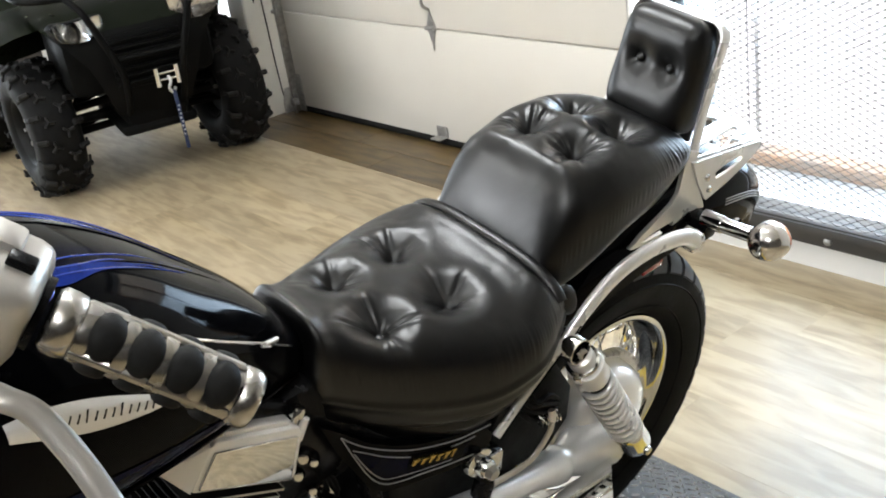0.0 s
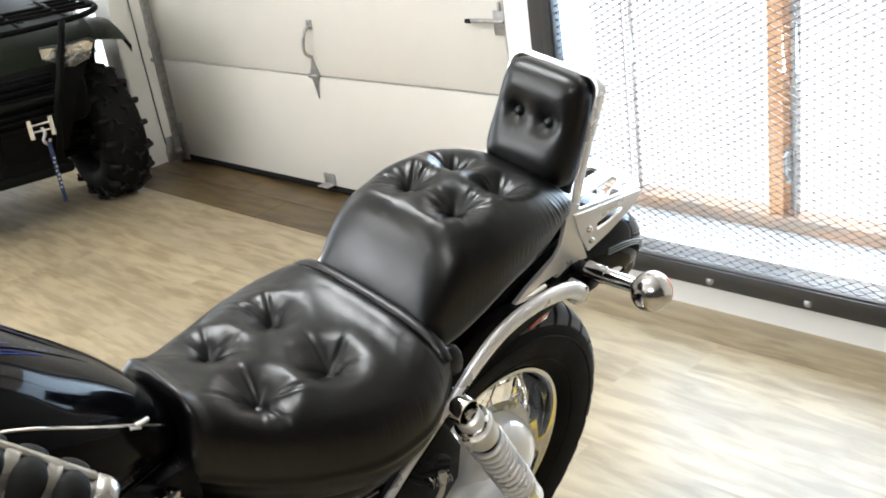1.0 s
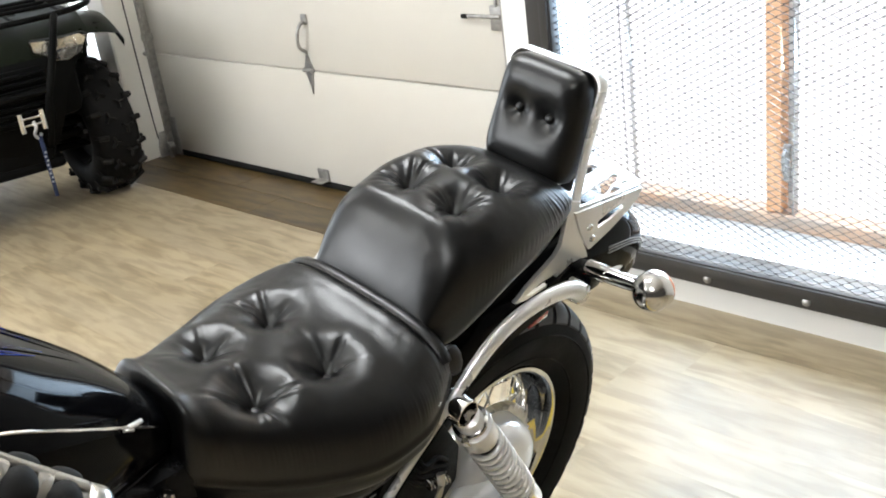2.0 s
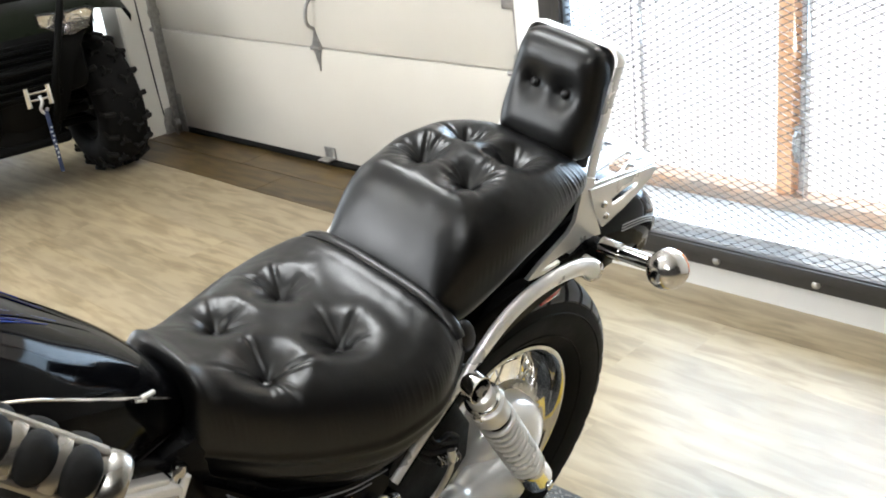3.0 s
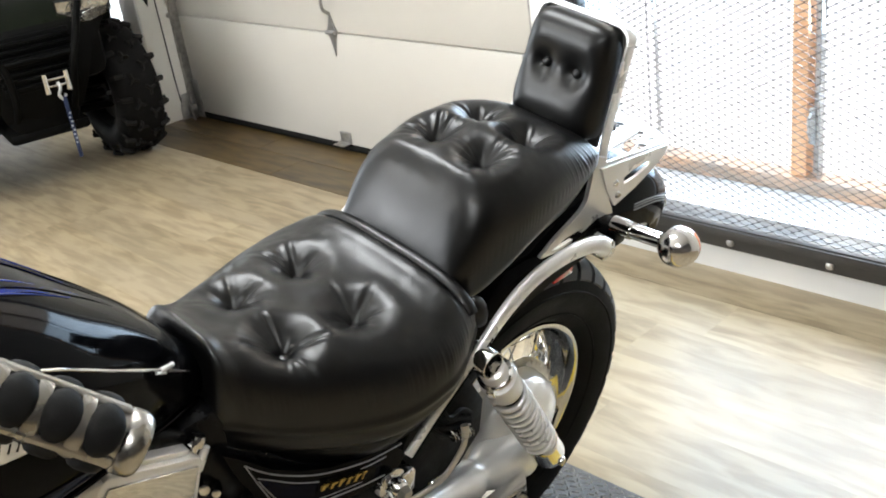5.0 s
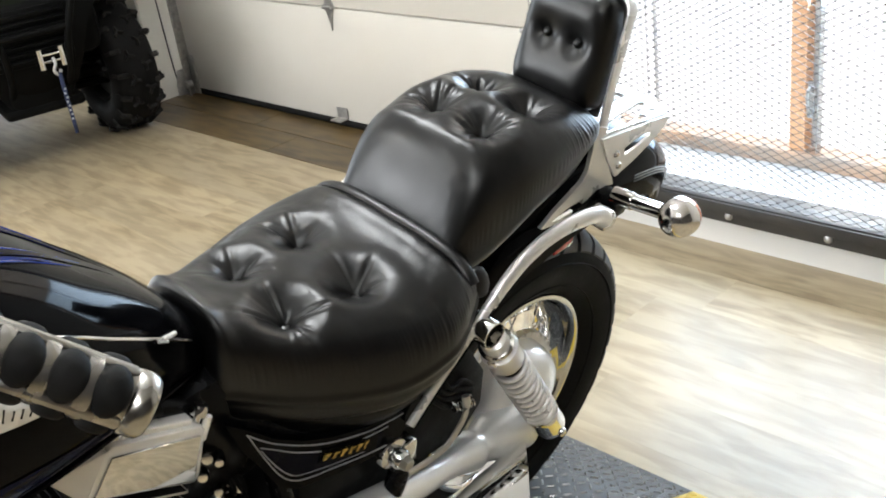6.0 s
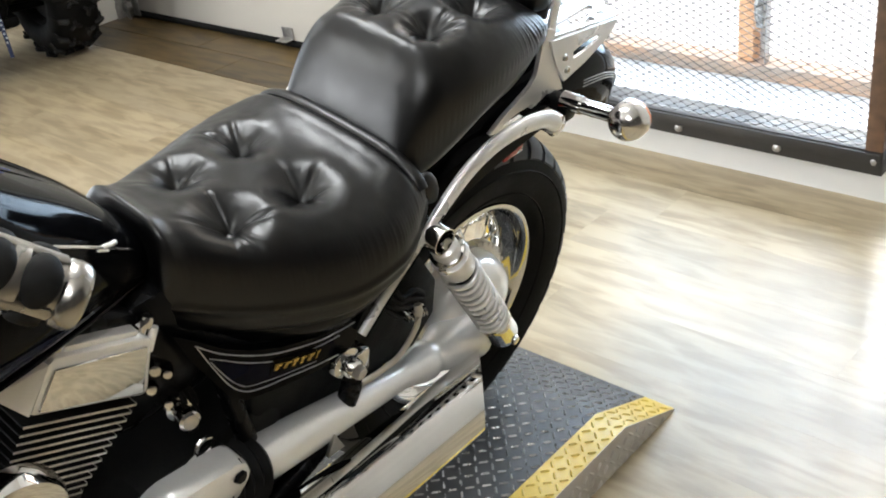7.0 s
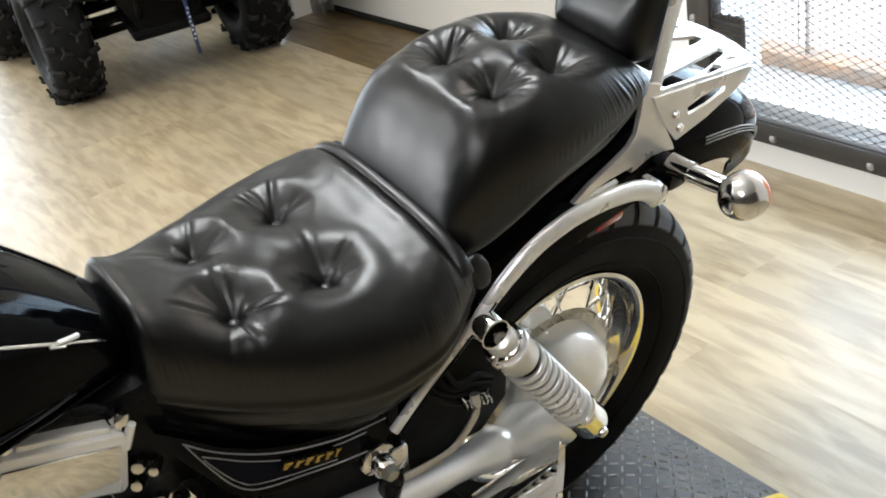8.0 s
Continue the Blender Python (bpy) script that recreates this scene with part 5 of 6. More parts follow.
def side_cover(s):
    on = lambda lift: (lambda x, z, h: Vector((x, s * (cover_y(x) + lift + h), z)))
    outline = [(-0.622, 0.722), (-0.598, 0.704), (-0.566, 0.674), (-0.530, 0.652), (-0.490, 0.637), (-0.440, 0.624), (-0.396, 0.618), (-0.368, 0.612), (-0.366, 0.575), (-0.385, 0.556), (-0.440, 0.560), (-0.494, 0.566), (-0.545, 0.570), (-0.566, 0.590), (-0.586, 0.632), (-0.606, 0.672)]
    cover = part("side_cover", pierced(outline, [], 0.016, on(-0.010)), PAINT, bike, "black and blue side cover with pinstripes", 50)
    inner = [(-0.583, 0.664), (-0.538, 0.632), (-0.493, 0.612), (-0.440, 0.602), (-0.410, 0.598), (-0.412, 0.578), (-0.441, 0.579), (-0.494, 0.586), (-0.539, 0.592), (-0.558, 0.612)]
    part("blue_field", pierced(inner, [], 0.001, on(-0.0012)), DEEPBLUE, cover, "blue field")
    for rr, line in (
        (0.0010, [(-0.6, 0.697), (-0.5654, 0.6655), (-0.508, 0.6347), (-0.4404, 0.6163), (-0.3964, 0.6103), (-0.372, 0.608)]),
        (0.0009, [(-0.585, 0.668), (-0.5694, 0.6575), (-0.538, 0.6360), (-0.4927, 0.6160), (-0.4406, 0.6060), (-0.400, 0.602)]),
        (0.0010, [(-0.598, 0.693), (-0.5808, 0.6472), (-0.5619, 0.6060), (-0.5422, 0.5860), (-0.515, 0.5805), (-0.4939, 0.5800), (-0.441, 0.5730), (-0.4014, 0.5670)]),
        (0.0009, [(-0.584, 0.662), (-0.570, 0.632), (-0.556, 0.609), (-0.539, 0.5945), (-0.494, 0.5880), (-0.441, 0.5810)]),
    ):
        pts = smooth_path([(x, s * (cover_y(x) - 0.0012), z) for x, z in line], 6)
        part("pinstripe", tube(pts, rr, 6), SILVERLINE, cover, "silver pinstripe")
    # gold emblem, illegible
    for k, (w, h, u) in enumerate(((0.009, 0.010, 0.35), (0.010, 0.009, 0.5), (0.009, 0.011, 0.35), (0.010, 0.010, 0.6), (0.009, 0.011, 0.4), (0.006, 0.012, 0.5))):
        x = -0.507 + 0.0122 * k
        z = 0.607 - 0.24 * (x + 0.507)
        bar = [(x, z), (x + 0.5 * w, z - 0.12 * w), (x + 0.5 * w + 0.002, z + u * h), (x + w, z + u * h), (x + w + 0.004, z + h - 0.25 * w), (x + 0.004, z + h), (x + 0.003, z + h * 0.6)]
        part("emblem_bar", pierced(bar, [], 0.003, on(0.0022)), GOLD, cover, "gold emblem stroke")
    plate = [(-0.512, 0.602), (-0.470, 0.590), (-0.424, 0.579), (-0.420, 0.602), (-0.470, 0.613), (-0.506, 0.623)]
    part("emblem_plate", pierced(plate, [], 0.0016, on(-0.0006)), PAINT, cover)
    return cover


side_cover(-1)
side_cover(1)

# pivot lug and bracket of the passenger peg
pv = lathe([(0, 0.030), (0.012, 0.029), (0.0155, 0.024), (0.0155, 0.010), (0.024, 0.008), (0.026, 0.0), (0.026, -0.02), (0, -0.02)], 24, pose(-0.388, -0.150, 0.541) @ pose(0, 0, 0, 90, 0, 0))
box((0.030, 0.03, 0.045), (-0.361, -0.150, 0.526), 0.007, pose(0, 0, 0), pv)
part("peg_lug", pv, CHROME, bike, "chrome passenger peg lug")
part("peg_nut", lathe([(0, 0.012), (0.009, 0.011), (0.012, 0.004), (0.012, 0)], 6, pose(-0.388, -0.178, 0.541) @ pose(0, 0, 0, 90, 0, 0)), BRUSHED, bike)
bk = tube(smooth_path([(-0.350, -0.150, 0.464), (-0.305, -0.150, 0.458), (-0.268, -0.151, 0.462), (-0.238, -0.152, 0.492), (-0.229, -0.152, 0.515), (-0.231, -0.150, 0.543)], 5), 0.0065, 12, squash=0.6)
part("peg_bracket", bk, BRUSHED, bike, "bare metal bracket")
# springy brake linkage and hoses behind the bracket
for k in range(4):
    pts = smooth_path([(-0.33 + 0.02 * k, -0.11, 0.60 + 0.01 * k), (-0.28 + 0.012 * k, -0.125, 0.55), (-0.235 + 0.01 * k, -0.12, 0.50 + 0.012 * k), (-0.17, -0.11, 0.47 + 0.01 * k)], 5)
    part("hose", tube(pts, 0.0045, 8), RUBBER, bike, "thin black hose")
coil = [(-0.235 + 0.05 * k / 60, -0.128 + 0.009 * math.cos(k * 0.75), 0.505 - 0.018 * k / 60 + 0.009 * math.sin(k * 0.75)) for k in range(61)]
part("return_spring", tube(coil, 0.0018, 6), CHROME, bike, "small return spring")
part("battery_box", box((0.20, 0.22, 0.22), (-0.42, 0, 0.52), 0.01), CASTBLACK, bike)
part("splash_guard", prism([(-0.345, 0.490), (-0.300, 0.560), (-0.240, 0.635), (-0.193, 0.600), (-0.140, 0.510), (-0.140, 0.440), (-0.185, 0.395), (-0.270, 0.405), (-0.330, 0.440)], 0.012, pose(0, -0.104, 0, 90, 0, 0), bev=0.003), CASTBLACK, bike, "black splash guard beside the wheel")
part("inner_guard", box((0.10, 0.17, 0.26), (-0.30, 0.0, 0.56), 0.02), FRAME, bike, "black inner mudguard")


# ---- exhaust ----
def muffler(y, z):
    def ring(x, r, slash=0.0):
        return [(x + slash * (0.060 * math.cos(a) - 0.008 * math.sin(a)), y + r * math.cos(a), z + 0.1 * max(0, -x - 0.1) ** 2 + r * math.sin(a)) for a in [2 * math.pi * k / 40 for k in range(40)]]
    run = [(-0.113, 0.057, 1.0), (-0.20, 0.057, 0.8), (-0.30, 0.057, 0.3), (-0.42, 0.057, 0.0), (-0.60, 0.056, 0), (-0.66, 0.051, 0), (-0.71, 0.042, 0), (-0.75, 0.034, 0), (-0.78, 0.030, 0)]
    e = loft([ring(*q) for q in run], caps=False)
    loft([ring(x, r - 0.0025, sl) for x, r, sl in run], e, caps=False)
    loft([ring(-0.113, 0.057, 1.0), ring(-0.113, 0.0545, 1.0)], e, caps=False)
    mf = part("muffler", e, CHROME, bike, "long chrome straight-cut muffler", 50)
    part("muffler_core", lathe([(0, 0), (0.047, 0), (0.049, -0.01)], 28, pose(-0.28, y, z) @ pose(0, 0, 0, 0, 90, 0)), FRAME, mf)
    return mf


muffler(-0.203, 0.306)
hp = smooth_path([(-0.76, -0.203, 0.326), (-0.92, -0.19, 0.37), (-1.08, -0.16, 0.40), (-1.18, -0.10, 0.50), (-1.20, -0.05, 0.62)], 6)
part("header_pipe", tube(hp, 0.024, 20), CHROME, bike, "chrome header pipe")
part("muffler_hanger", prism([(-0.435, 0.385), (-0.40, 0.382), (-0.42, 0.425)], 0.006, pose(0, -0.165, 0, 90, 0, 0), bev=0.001), BRUSHED, bike)


# ---- engine, rear cylinder ----
def rear_cylinder():
    m = pose(-0.747, 0, 0.711) @ pose(0, 0, 0, 0, 25, 0)
    cyl = new("rear_cylinder")
    cyl.parent, cyl.empty_display_size = bike, 0.05
    cyl["label"] = "black finned cylinder under a polished head cover"
    for k in range(15):
        right = 0.086 - 0.0026 * k
        wide, fm = 0.204 - 0.002 * k, m @ pose(0, 0, 0, 0, 3, 0)
        at = ((right - 0.064) / 2, 0, -0.022 - 0.0112 * k)
        fin = part("fin", box((right + 0.064, wide, 0.0030), at, 0.001, fm, seg=1), CASTBLACK, cyl, "black cooling fin")
        edge = box((right + 0.064, 0.0012, 0.0032), (at[0], -wide / 2 - 0.0004, at[2]), 0.0004, fm, seg=1)
        box((0.0012, wide, 0.0032), (right + 0.0004, 0, at[2]), 0.0004, fm, edge, 1)
        part("fin_edge", edge, BRUSHED, fin, "bright machined edge")
    part("barrel", box((0.118, 0.180, 0.19), (0.004, 0, -0.10), 0.02, m), CASTBLACK, cyl)
    hd = bmesh.new()
    prism([(-0.0605, -0.006), (0.092, -0.015), (0.096, -0.006), (0.081, 0.062), (0.073, 0.068), (-0.046, 0.064), (-0.054, 0.056)], 0.208, m @ pose(0, 0, 0, 90, 0, 0), hd, bev=0.005)
    head = part("head_cover", hd, POLISHED, cyl, "polished rectangular head cover")
    part("head_panel", prism([(-0.054, 0.000), (0.086, -0.008), (0.073, 0.058), (-0.047, 0.052)], 0.006, m @ pose(0, -0.1055, 0, 90, 0, 0), bev=0.0025), CHROME, head, "mirror bright side panel")
    for s in (-1, 1):
        ring = [(-0.063, s * 0.105, -0.004), (-0.054, s * 0.105, 0.058), (-0.078, s * 0.080, 0.070), (-0.096, s * 0.080, 0.012)]
        part("head_end", loft([[m @ Vector(p) for p in ring], [m @ Vector((x + 0.02, y - s * 0.05, z)) for x, y, z in ring]]), POLISHED, head, "pale chamfered end")
    part("head_ridge", box((0.096, 0.034, 0.010), (0.018, -0.080, 0.068), 0.004, m @ pose(0, 0, 0, 0, -2, 0)), POLISHED, head)
    for x, z in ((0.072, 0.080), (-0.044, 0.072)):
        part("head_bolt", lathe([(0, 0.012), (0.008, 0.011), (0.0105, 0.006), (0.0105, -0.002), (0.005, -0.004), (0.005, -0.02)], 14, m @ pose(x, -0.092, z)), CHROME, head)
    part("head_stud", lathe([(0, 0.012), (0.005, 0.011), (0.006, -0.02)], 10, m @ pose(0.083, -0.098, 0.066)), POLISHED, head)
    return cyl


rear_cylinder()
part("gearbox", box((0.30, 0.235, 0.26), (-0.60, 0, 0.385), 0.04), CASTBLACK, bike, "black gearbox housing")
part("crankcase", box((0.42, 0.26, 0.24), (-0.88, 0, 0.40), 0.05), CASTBLACK, bike, "black engine crankcase")
front = pose(-0.98, 0, 0.60) @ pose(0, 0, 0, 0, -30, 0)
fc = bmesh.new()
for k in range(13):
    box((0.13, 0.19, 0.0034), (0, 0, 0.07 - 0.0112 * k), 0.001, front, fc, 1)
box((0.105, 0.17, 0.16), (0, 0, 0.0), 0.02, front, fc)
part("front_cylinder", fc, CASTBLACK, bike, "black finned front cylinder")
ac = lathe([(0, 0.035), (0.05, 0.034), (0.064, 0.028), (0.070, 0.014), (0.070, 0)], 36, pose(-0.875, -0.135, 0.655) @ pose(0, 0, 0, 90, 0, 0))
part("horn_cover", ac, CHROME, bike, "round chrome cover beside the cylinder")
# knobs, clamps and fittings behind the cylinder
kb = lathe([(0, 0.052), (0.010, 0.052), (0.0145, 0.049), (0.0155, 0.044), (0.0155, 0.036), (0.011, 0.034), (0.011, 0.020), (0.0175, 0.018), (0.0175, 0.004), (0.012, 0)], 24, pose(-0.607, -0.062, 0.564) @ pose(0, 0, 0, 80, 0, -12))
part("choke_knob", kb, CHROME, bike, "small chrome knob")
part("knob_face", lathe([(0, 0.0535), (0.0105, 0.0525)], 20, pose(-0.607, -0.062, 0.564) @ pose(0, 0, 0, 80, 0, -12)), BRUSHED, bike)
for x, y, z, r in ((-0.640, -0.085, 0.674, 0.010), (-0.626, -0.088, 0.660, 0.008), (-0.646, -0.080, 0.642, 0.009), (-0.626, -0.080, 0.600, 0.008)):
    part("fitting", lathe([(0, 0.02), (r * 0.7, 0.019), (r, 0.012), (r, -0.02)], 8, pose(x, y, z) @ pose(0, 0, 0, 70, 0, -30)), CHROME, bike)
rg = tube([(-0.601 + 0.014 * math.cos(a), -0.110, 0.510 + 0.014 * math.sin(a)) for a in [2 * math.pi * k / 20 for k in range(21)]], 0.0035, 8)
part("clamp_ring", rg, CHROME, bike, "chrome clamp ring")
part("clamp_arm", tube(smooth_path([(-0.610, -0.108, 0.498), (-0.642, -0.108, 0.486), (-0.660, -0.108, 0.440)], 4), 0.006, 10), BRUSHED, bike)
for k in range(3):
    pts = smooth_path([(-0.66, -0.05 + 0.010 * k, 0.76 + 0.01 * k), (-0.620, -0.075, 0.71 - 0.015 * k), (-0.615, -0.080, 0.64), (-0.600 + 0.008 * k, -0.080, 0.56), (-0.60, -0.08, 0.48)], 5)
    part("cable", tube(pts, 0.0036, 8), RUBBER, bike, "black control cable")
cv = prism([(-0.72, 0.45), (-0.60, 0.465), (-0.578, 0.495), (-0.584, 0.524), (-0.602, 0.534), (-0.70, 0.548), (-0.74, 0.53)], 0.05, pose(0, -0.155, 0, 90, 0, 0), bev=0.012)
part("gear_cover", cv, POLISHED, bike, "polished engine side cover")
part("cover_screw", lathe([(0, 0.006), (0.008, 0.005), (0.011, 0)], 6, pose(-0.603, -0.181, 0.512) @ pose(0, 0, 0, 90, 0, 0)), FRAME, bike)


# ---- handlebar, left grip ----
GRIP_TURN = -3.30


def grip_side(s):
    e0, e1 = Vector((-0.884, s * 0.419, 1.158)), Vector((-0.978, s * 0.341, 1.231))
    d = (e1 - e0).normalized()
    ln = (e1 - e0).length
    side = d.cross(Vector((0, 0, 1))).normalized()
    m = Matrix.Translation(e0) @ Matrix((side, d.cross(side), d)).transposed().to_4x4()
    g = new("hand_grip")
    g.parent, g.empty_display_size = bike, 0.05
    g["label"] = "chrome hand grip with round black rubber pads"
    prof = [(0, -0.004), (0.0185, -0.003), (0.0208, 0.0), (0.0214, 0.004), (0.0210, 0.011), (0.0185, 0.013), (0.0185, ln - 0.02), (0.0215, ln - 0.018), (0.0225, ln - 0.012), (0.0225, ln - 0.004), (0.019, ln)]
    part("sleeve", lathe(prof, 36, m), GRIPMETAL, g, "chrome sleeve", 50)
    nrow, ncol = 3, 4
    pitch = (ln - 0.036) / ncol
    for c in range(ncol):
        # raised chrome web between the pads
        wb = lathe([(0.0180, -0.0064), (0.0208, -0.0044), (0.0214, 0.0), (0.0208, 0.0044), (0.0180, 0.0064)], 30, m @ pose(0, 0, 0.013 + pitch * (c + 1) * 0.985))
        part("web_ring", wb, GRIPMETAL, g)
        for r in range(nrow):
            a = 2 * math.pi * (r + 0.5) / nrow + GRIP_TURN
            pm = m @ Matrix.Rotation(a, 4, "Z") @ pose(0.0182, 0, 0.012 + pitch * (c + 0.5), 0, 90, 0)
            pad = bmesh.new()
            rings = []
            for f, h in ((1.0, -0.001), (0.99, 0.0020), (0.93, 0.0044), (0.80, 0.0062), (0.58, 0.0074), (0.30, 0.0080), (0.04, 0.0082)):
                ring = []
                for k in range(20):
                    t = 2 * math.pi * k / 20
                    u = 0.0170 * f * math.copysign(abs(math.cos(t)) ** 0.95, math.cos(t))
                    v = pitch * 0.435 * f * math.copysign(abs(math.sin(t)) ** 0.95, math.sin(t))
                    ring.append(pm @ Vector((v, u, h - 23 * u * u)))
                rings.append(ring)
            part("rubber_pad", loft(rings, pad), RUBBER, g, "black rubber pad", 50)
    for r in range(nrow):
        a = 2 * math.pi * r / nrow + GRIP_TURN
        part("web_bar", box((0.0054, 0.0086, ln - 0.030), (0.0193, 0, ln / 2 - 0.003), 0.0024, m @ Matrix.Rotation(a, 4, "Z"), seg=1), GRIPMETAL, g)
    hb = bmesh.new()
    p0 = e1 + d * 0.004
    tube([p0, p0 + d * 0.005], 0.025, 28, hb)
    part("collar", hb, FRAME, g, "black collar ring")
    hm = m @ pose(0, 0, ln + 0.046)
    hs = box((0.070, 0.070, 0.074), (0, 0, 0), 0.014, hm, seg=3)
    box((0.024, 0.03, 0.030), (0.014, -0.026, 0.0), 0.005, hm, hs)
    sw = part("switch_housing", hs, CASTSILVER, g, "bright switch housing")
    part("switch_button", box((0.012, 0.008, 0.018), (-0.004, -0.037, -0.018), 0.002, hm), FRAME, sw, "black switch")
    part("switch_button", box((0.016, 0.008, 0.014), (-0.006, -0.037, 0.012), 0.002, hm), FRAME, sw, "black switch")
    # clutch or brake lever, sweeping below the grip
    lv = smooth_path([e1 + d * 0.09 + Vector((-0.045, s * -0.01, -0.02)), Vector((-1.040, s * 0.335, 1.212)), Vector((-1.023, s * 0.360, 1.202)), Vector((-1.010, s * 0.373, 1.191)), Vector((-1.001, s * 0.394, 1.171)), Vector((-0.995, s * 0.420, 1.147)), Vector((-0.990, s * 0.45, 1.11))], 5)
    rad = [0.0070] * (len(lv) - 6) + [0.0070, 0.0072, 0.0078, 0.009, 0.009, 0.006]
    part("hand_lever", tube(lv, rad, 14, squash=1.35), CASTSILVER, g, "polished hand lever")
    part("lever_perch", box((0.05, 0.035, 0.04), tuple(e1 + d * 0.095 + Vector((-0.03, 0, 0))), 0.008), POLISHED, g)
    return g, e1 + d * 0.085


for s in (-1, 1):
    g, q = grip_side(s)
    bar = smooth_path([q, q + Vector((-0.04, s * -0.04, 0.03)), Vector((-1.12, s * 0.19, 1.27)), Vector((-1.16, s * 0.10, 1.22)), Vector((-1.17, s * 0.06, 1.12))], 6)
    part("handlebar", tube(bar, 0.0127, 18), CHROME, bike, "chrome pullback handlebar")
fk = bmesh.new()
for s in (-1, 1):
    tube([(-1.17, s * 0.10, 1.10), (-1.62, s * 0.10, 0.33)], 0.022, 18, fk)
part("front_fork", fk, CHROME, bike, "chrome front fork")
fw = Matrix.Translation((-1.62, 0, 0.345)) @ TO_LEFT
part("front_tyre", lathe([(0.27, 0.035), (0.31, 0.05), (0.335, 0.04), (0.345, 0.0), (0.335, -0.04), (0.31, -0.05), (0.27, -0.035)], 64, fw, closed=True), TYRE, bike, "front tyre")
part("front_rim", lathe([(0.272, 0.03), (0.262, 0.034), (0.255, 0.0), (0.262, -0.034), (0.272, -0.03)], 64, fw), CHROME, bike)


# ---- quad bike: x across, y to its rear, from below its front axle ----
def quad_tyre(bm_parent, x, y, r, w, turn, label):
    m = pose(x, y, r) @ pose(0, 0, 0, 0, 0, turn) @ pose(0, 0, 0, 0, 90, 0)
    h = w / 2
    wl = new("wheel")
    wl.parent, wl.empty_display_size = bm_parent, 0.1
    wl["label"] = label
    sec = [(0.158, h * 0.80), (0.175, h * 0.98), (0.21, h * 1.04), (0.25, h * 1.0), (r - 0.028, h * 0.88), (r - 0.014, h * 0.66), (r - 0.010, 0)]
    t = lathe(sec + [(a, -b) for a, b in sec[-2::-1]] + [(0.15, -h * 0.7), (0.15, h * 0.7)], 48, m, closed=True)
    ty = part("tyre", t, TYRE, wl, "knobby black tyre", 50)
    lg = bmesh.new()
    n = 17
    for k in range(n):
        for s in (-1, 1):
            a = 2 * math.pi * (k + (0.5 if s > 0 else 0)) / n
            lm = m @ Matrix.Rotation(a, 4, "Z")
            # a three-armed lug beside the centre and a long block over the shoulder
            c = lm @ pose(r - 0.006, 0, s * h * 0.34)
            for turn in (20, 140, 260):
                box((0.020, 0.012, 0.032), (0, 0, 0.013), 0.004, c @ pose(0, 0, 0, turn * s, 0, 0), lg, 1)
            box((0.022, 0.024, 0.052), (0, 0, 0), 0.006, lm @ pose(r - 0.016, -0.030, s * h * 0.84, 0, -24 * s, 0), lg, 1)
            box((0.012, 0.016, 0.040), (0, 0, 0), 0.004, lm @ pose(r - 0.046, -0.030, s * h * 1.03, 0, -70 * s, 0), lg, 1)
    tagged(part("tread", lg, KNOB, ty, "chunky tread knobs", 30), kind="stuff")
    part("rim", lathe([(0.158, h * 0.80), (0.152, h * 0.86), (0.145, h * 0.80), (0.135, h * 0.45), (0.07, h * 0.40), (0.05, h * 0.62), (0.0, h * 0.62)], 40, m), CASTBLACK, wl, "black steel rim")
    part("rim", lathe([(0.158, -h * 0.80), (0.152, -h * 0.86), (0.145, -h * 0.80), (0.135, -h * 0.45), (0.07, -h * 0.40), (0.05, -h * 0.62), (0.0, -h * 0.62)], 40, m), CASTBLACK, wl, "black steel wheel rim")
    for k in range(4):
        part("lug_nut", lathe([(0, -h * 0.70), (0.009, -h * 0.70), (0.011, -h * 0.5), (0.011, -h * 0.4)], 6, m @ Matrix.Rotation(math.pi / 2 * k, 4, "Z") @ pose(0.055, 0, 0)), GALV, wl)
    return wl


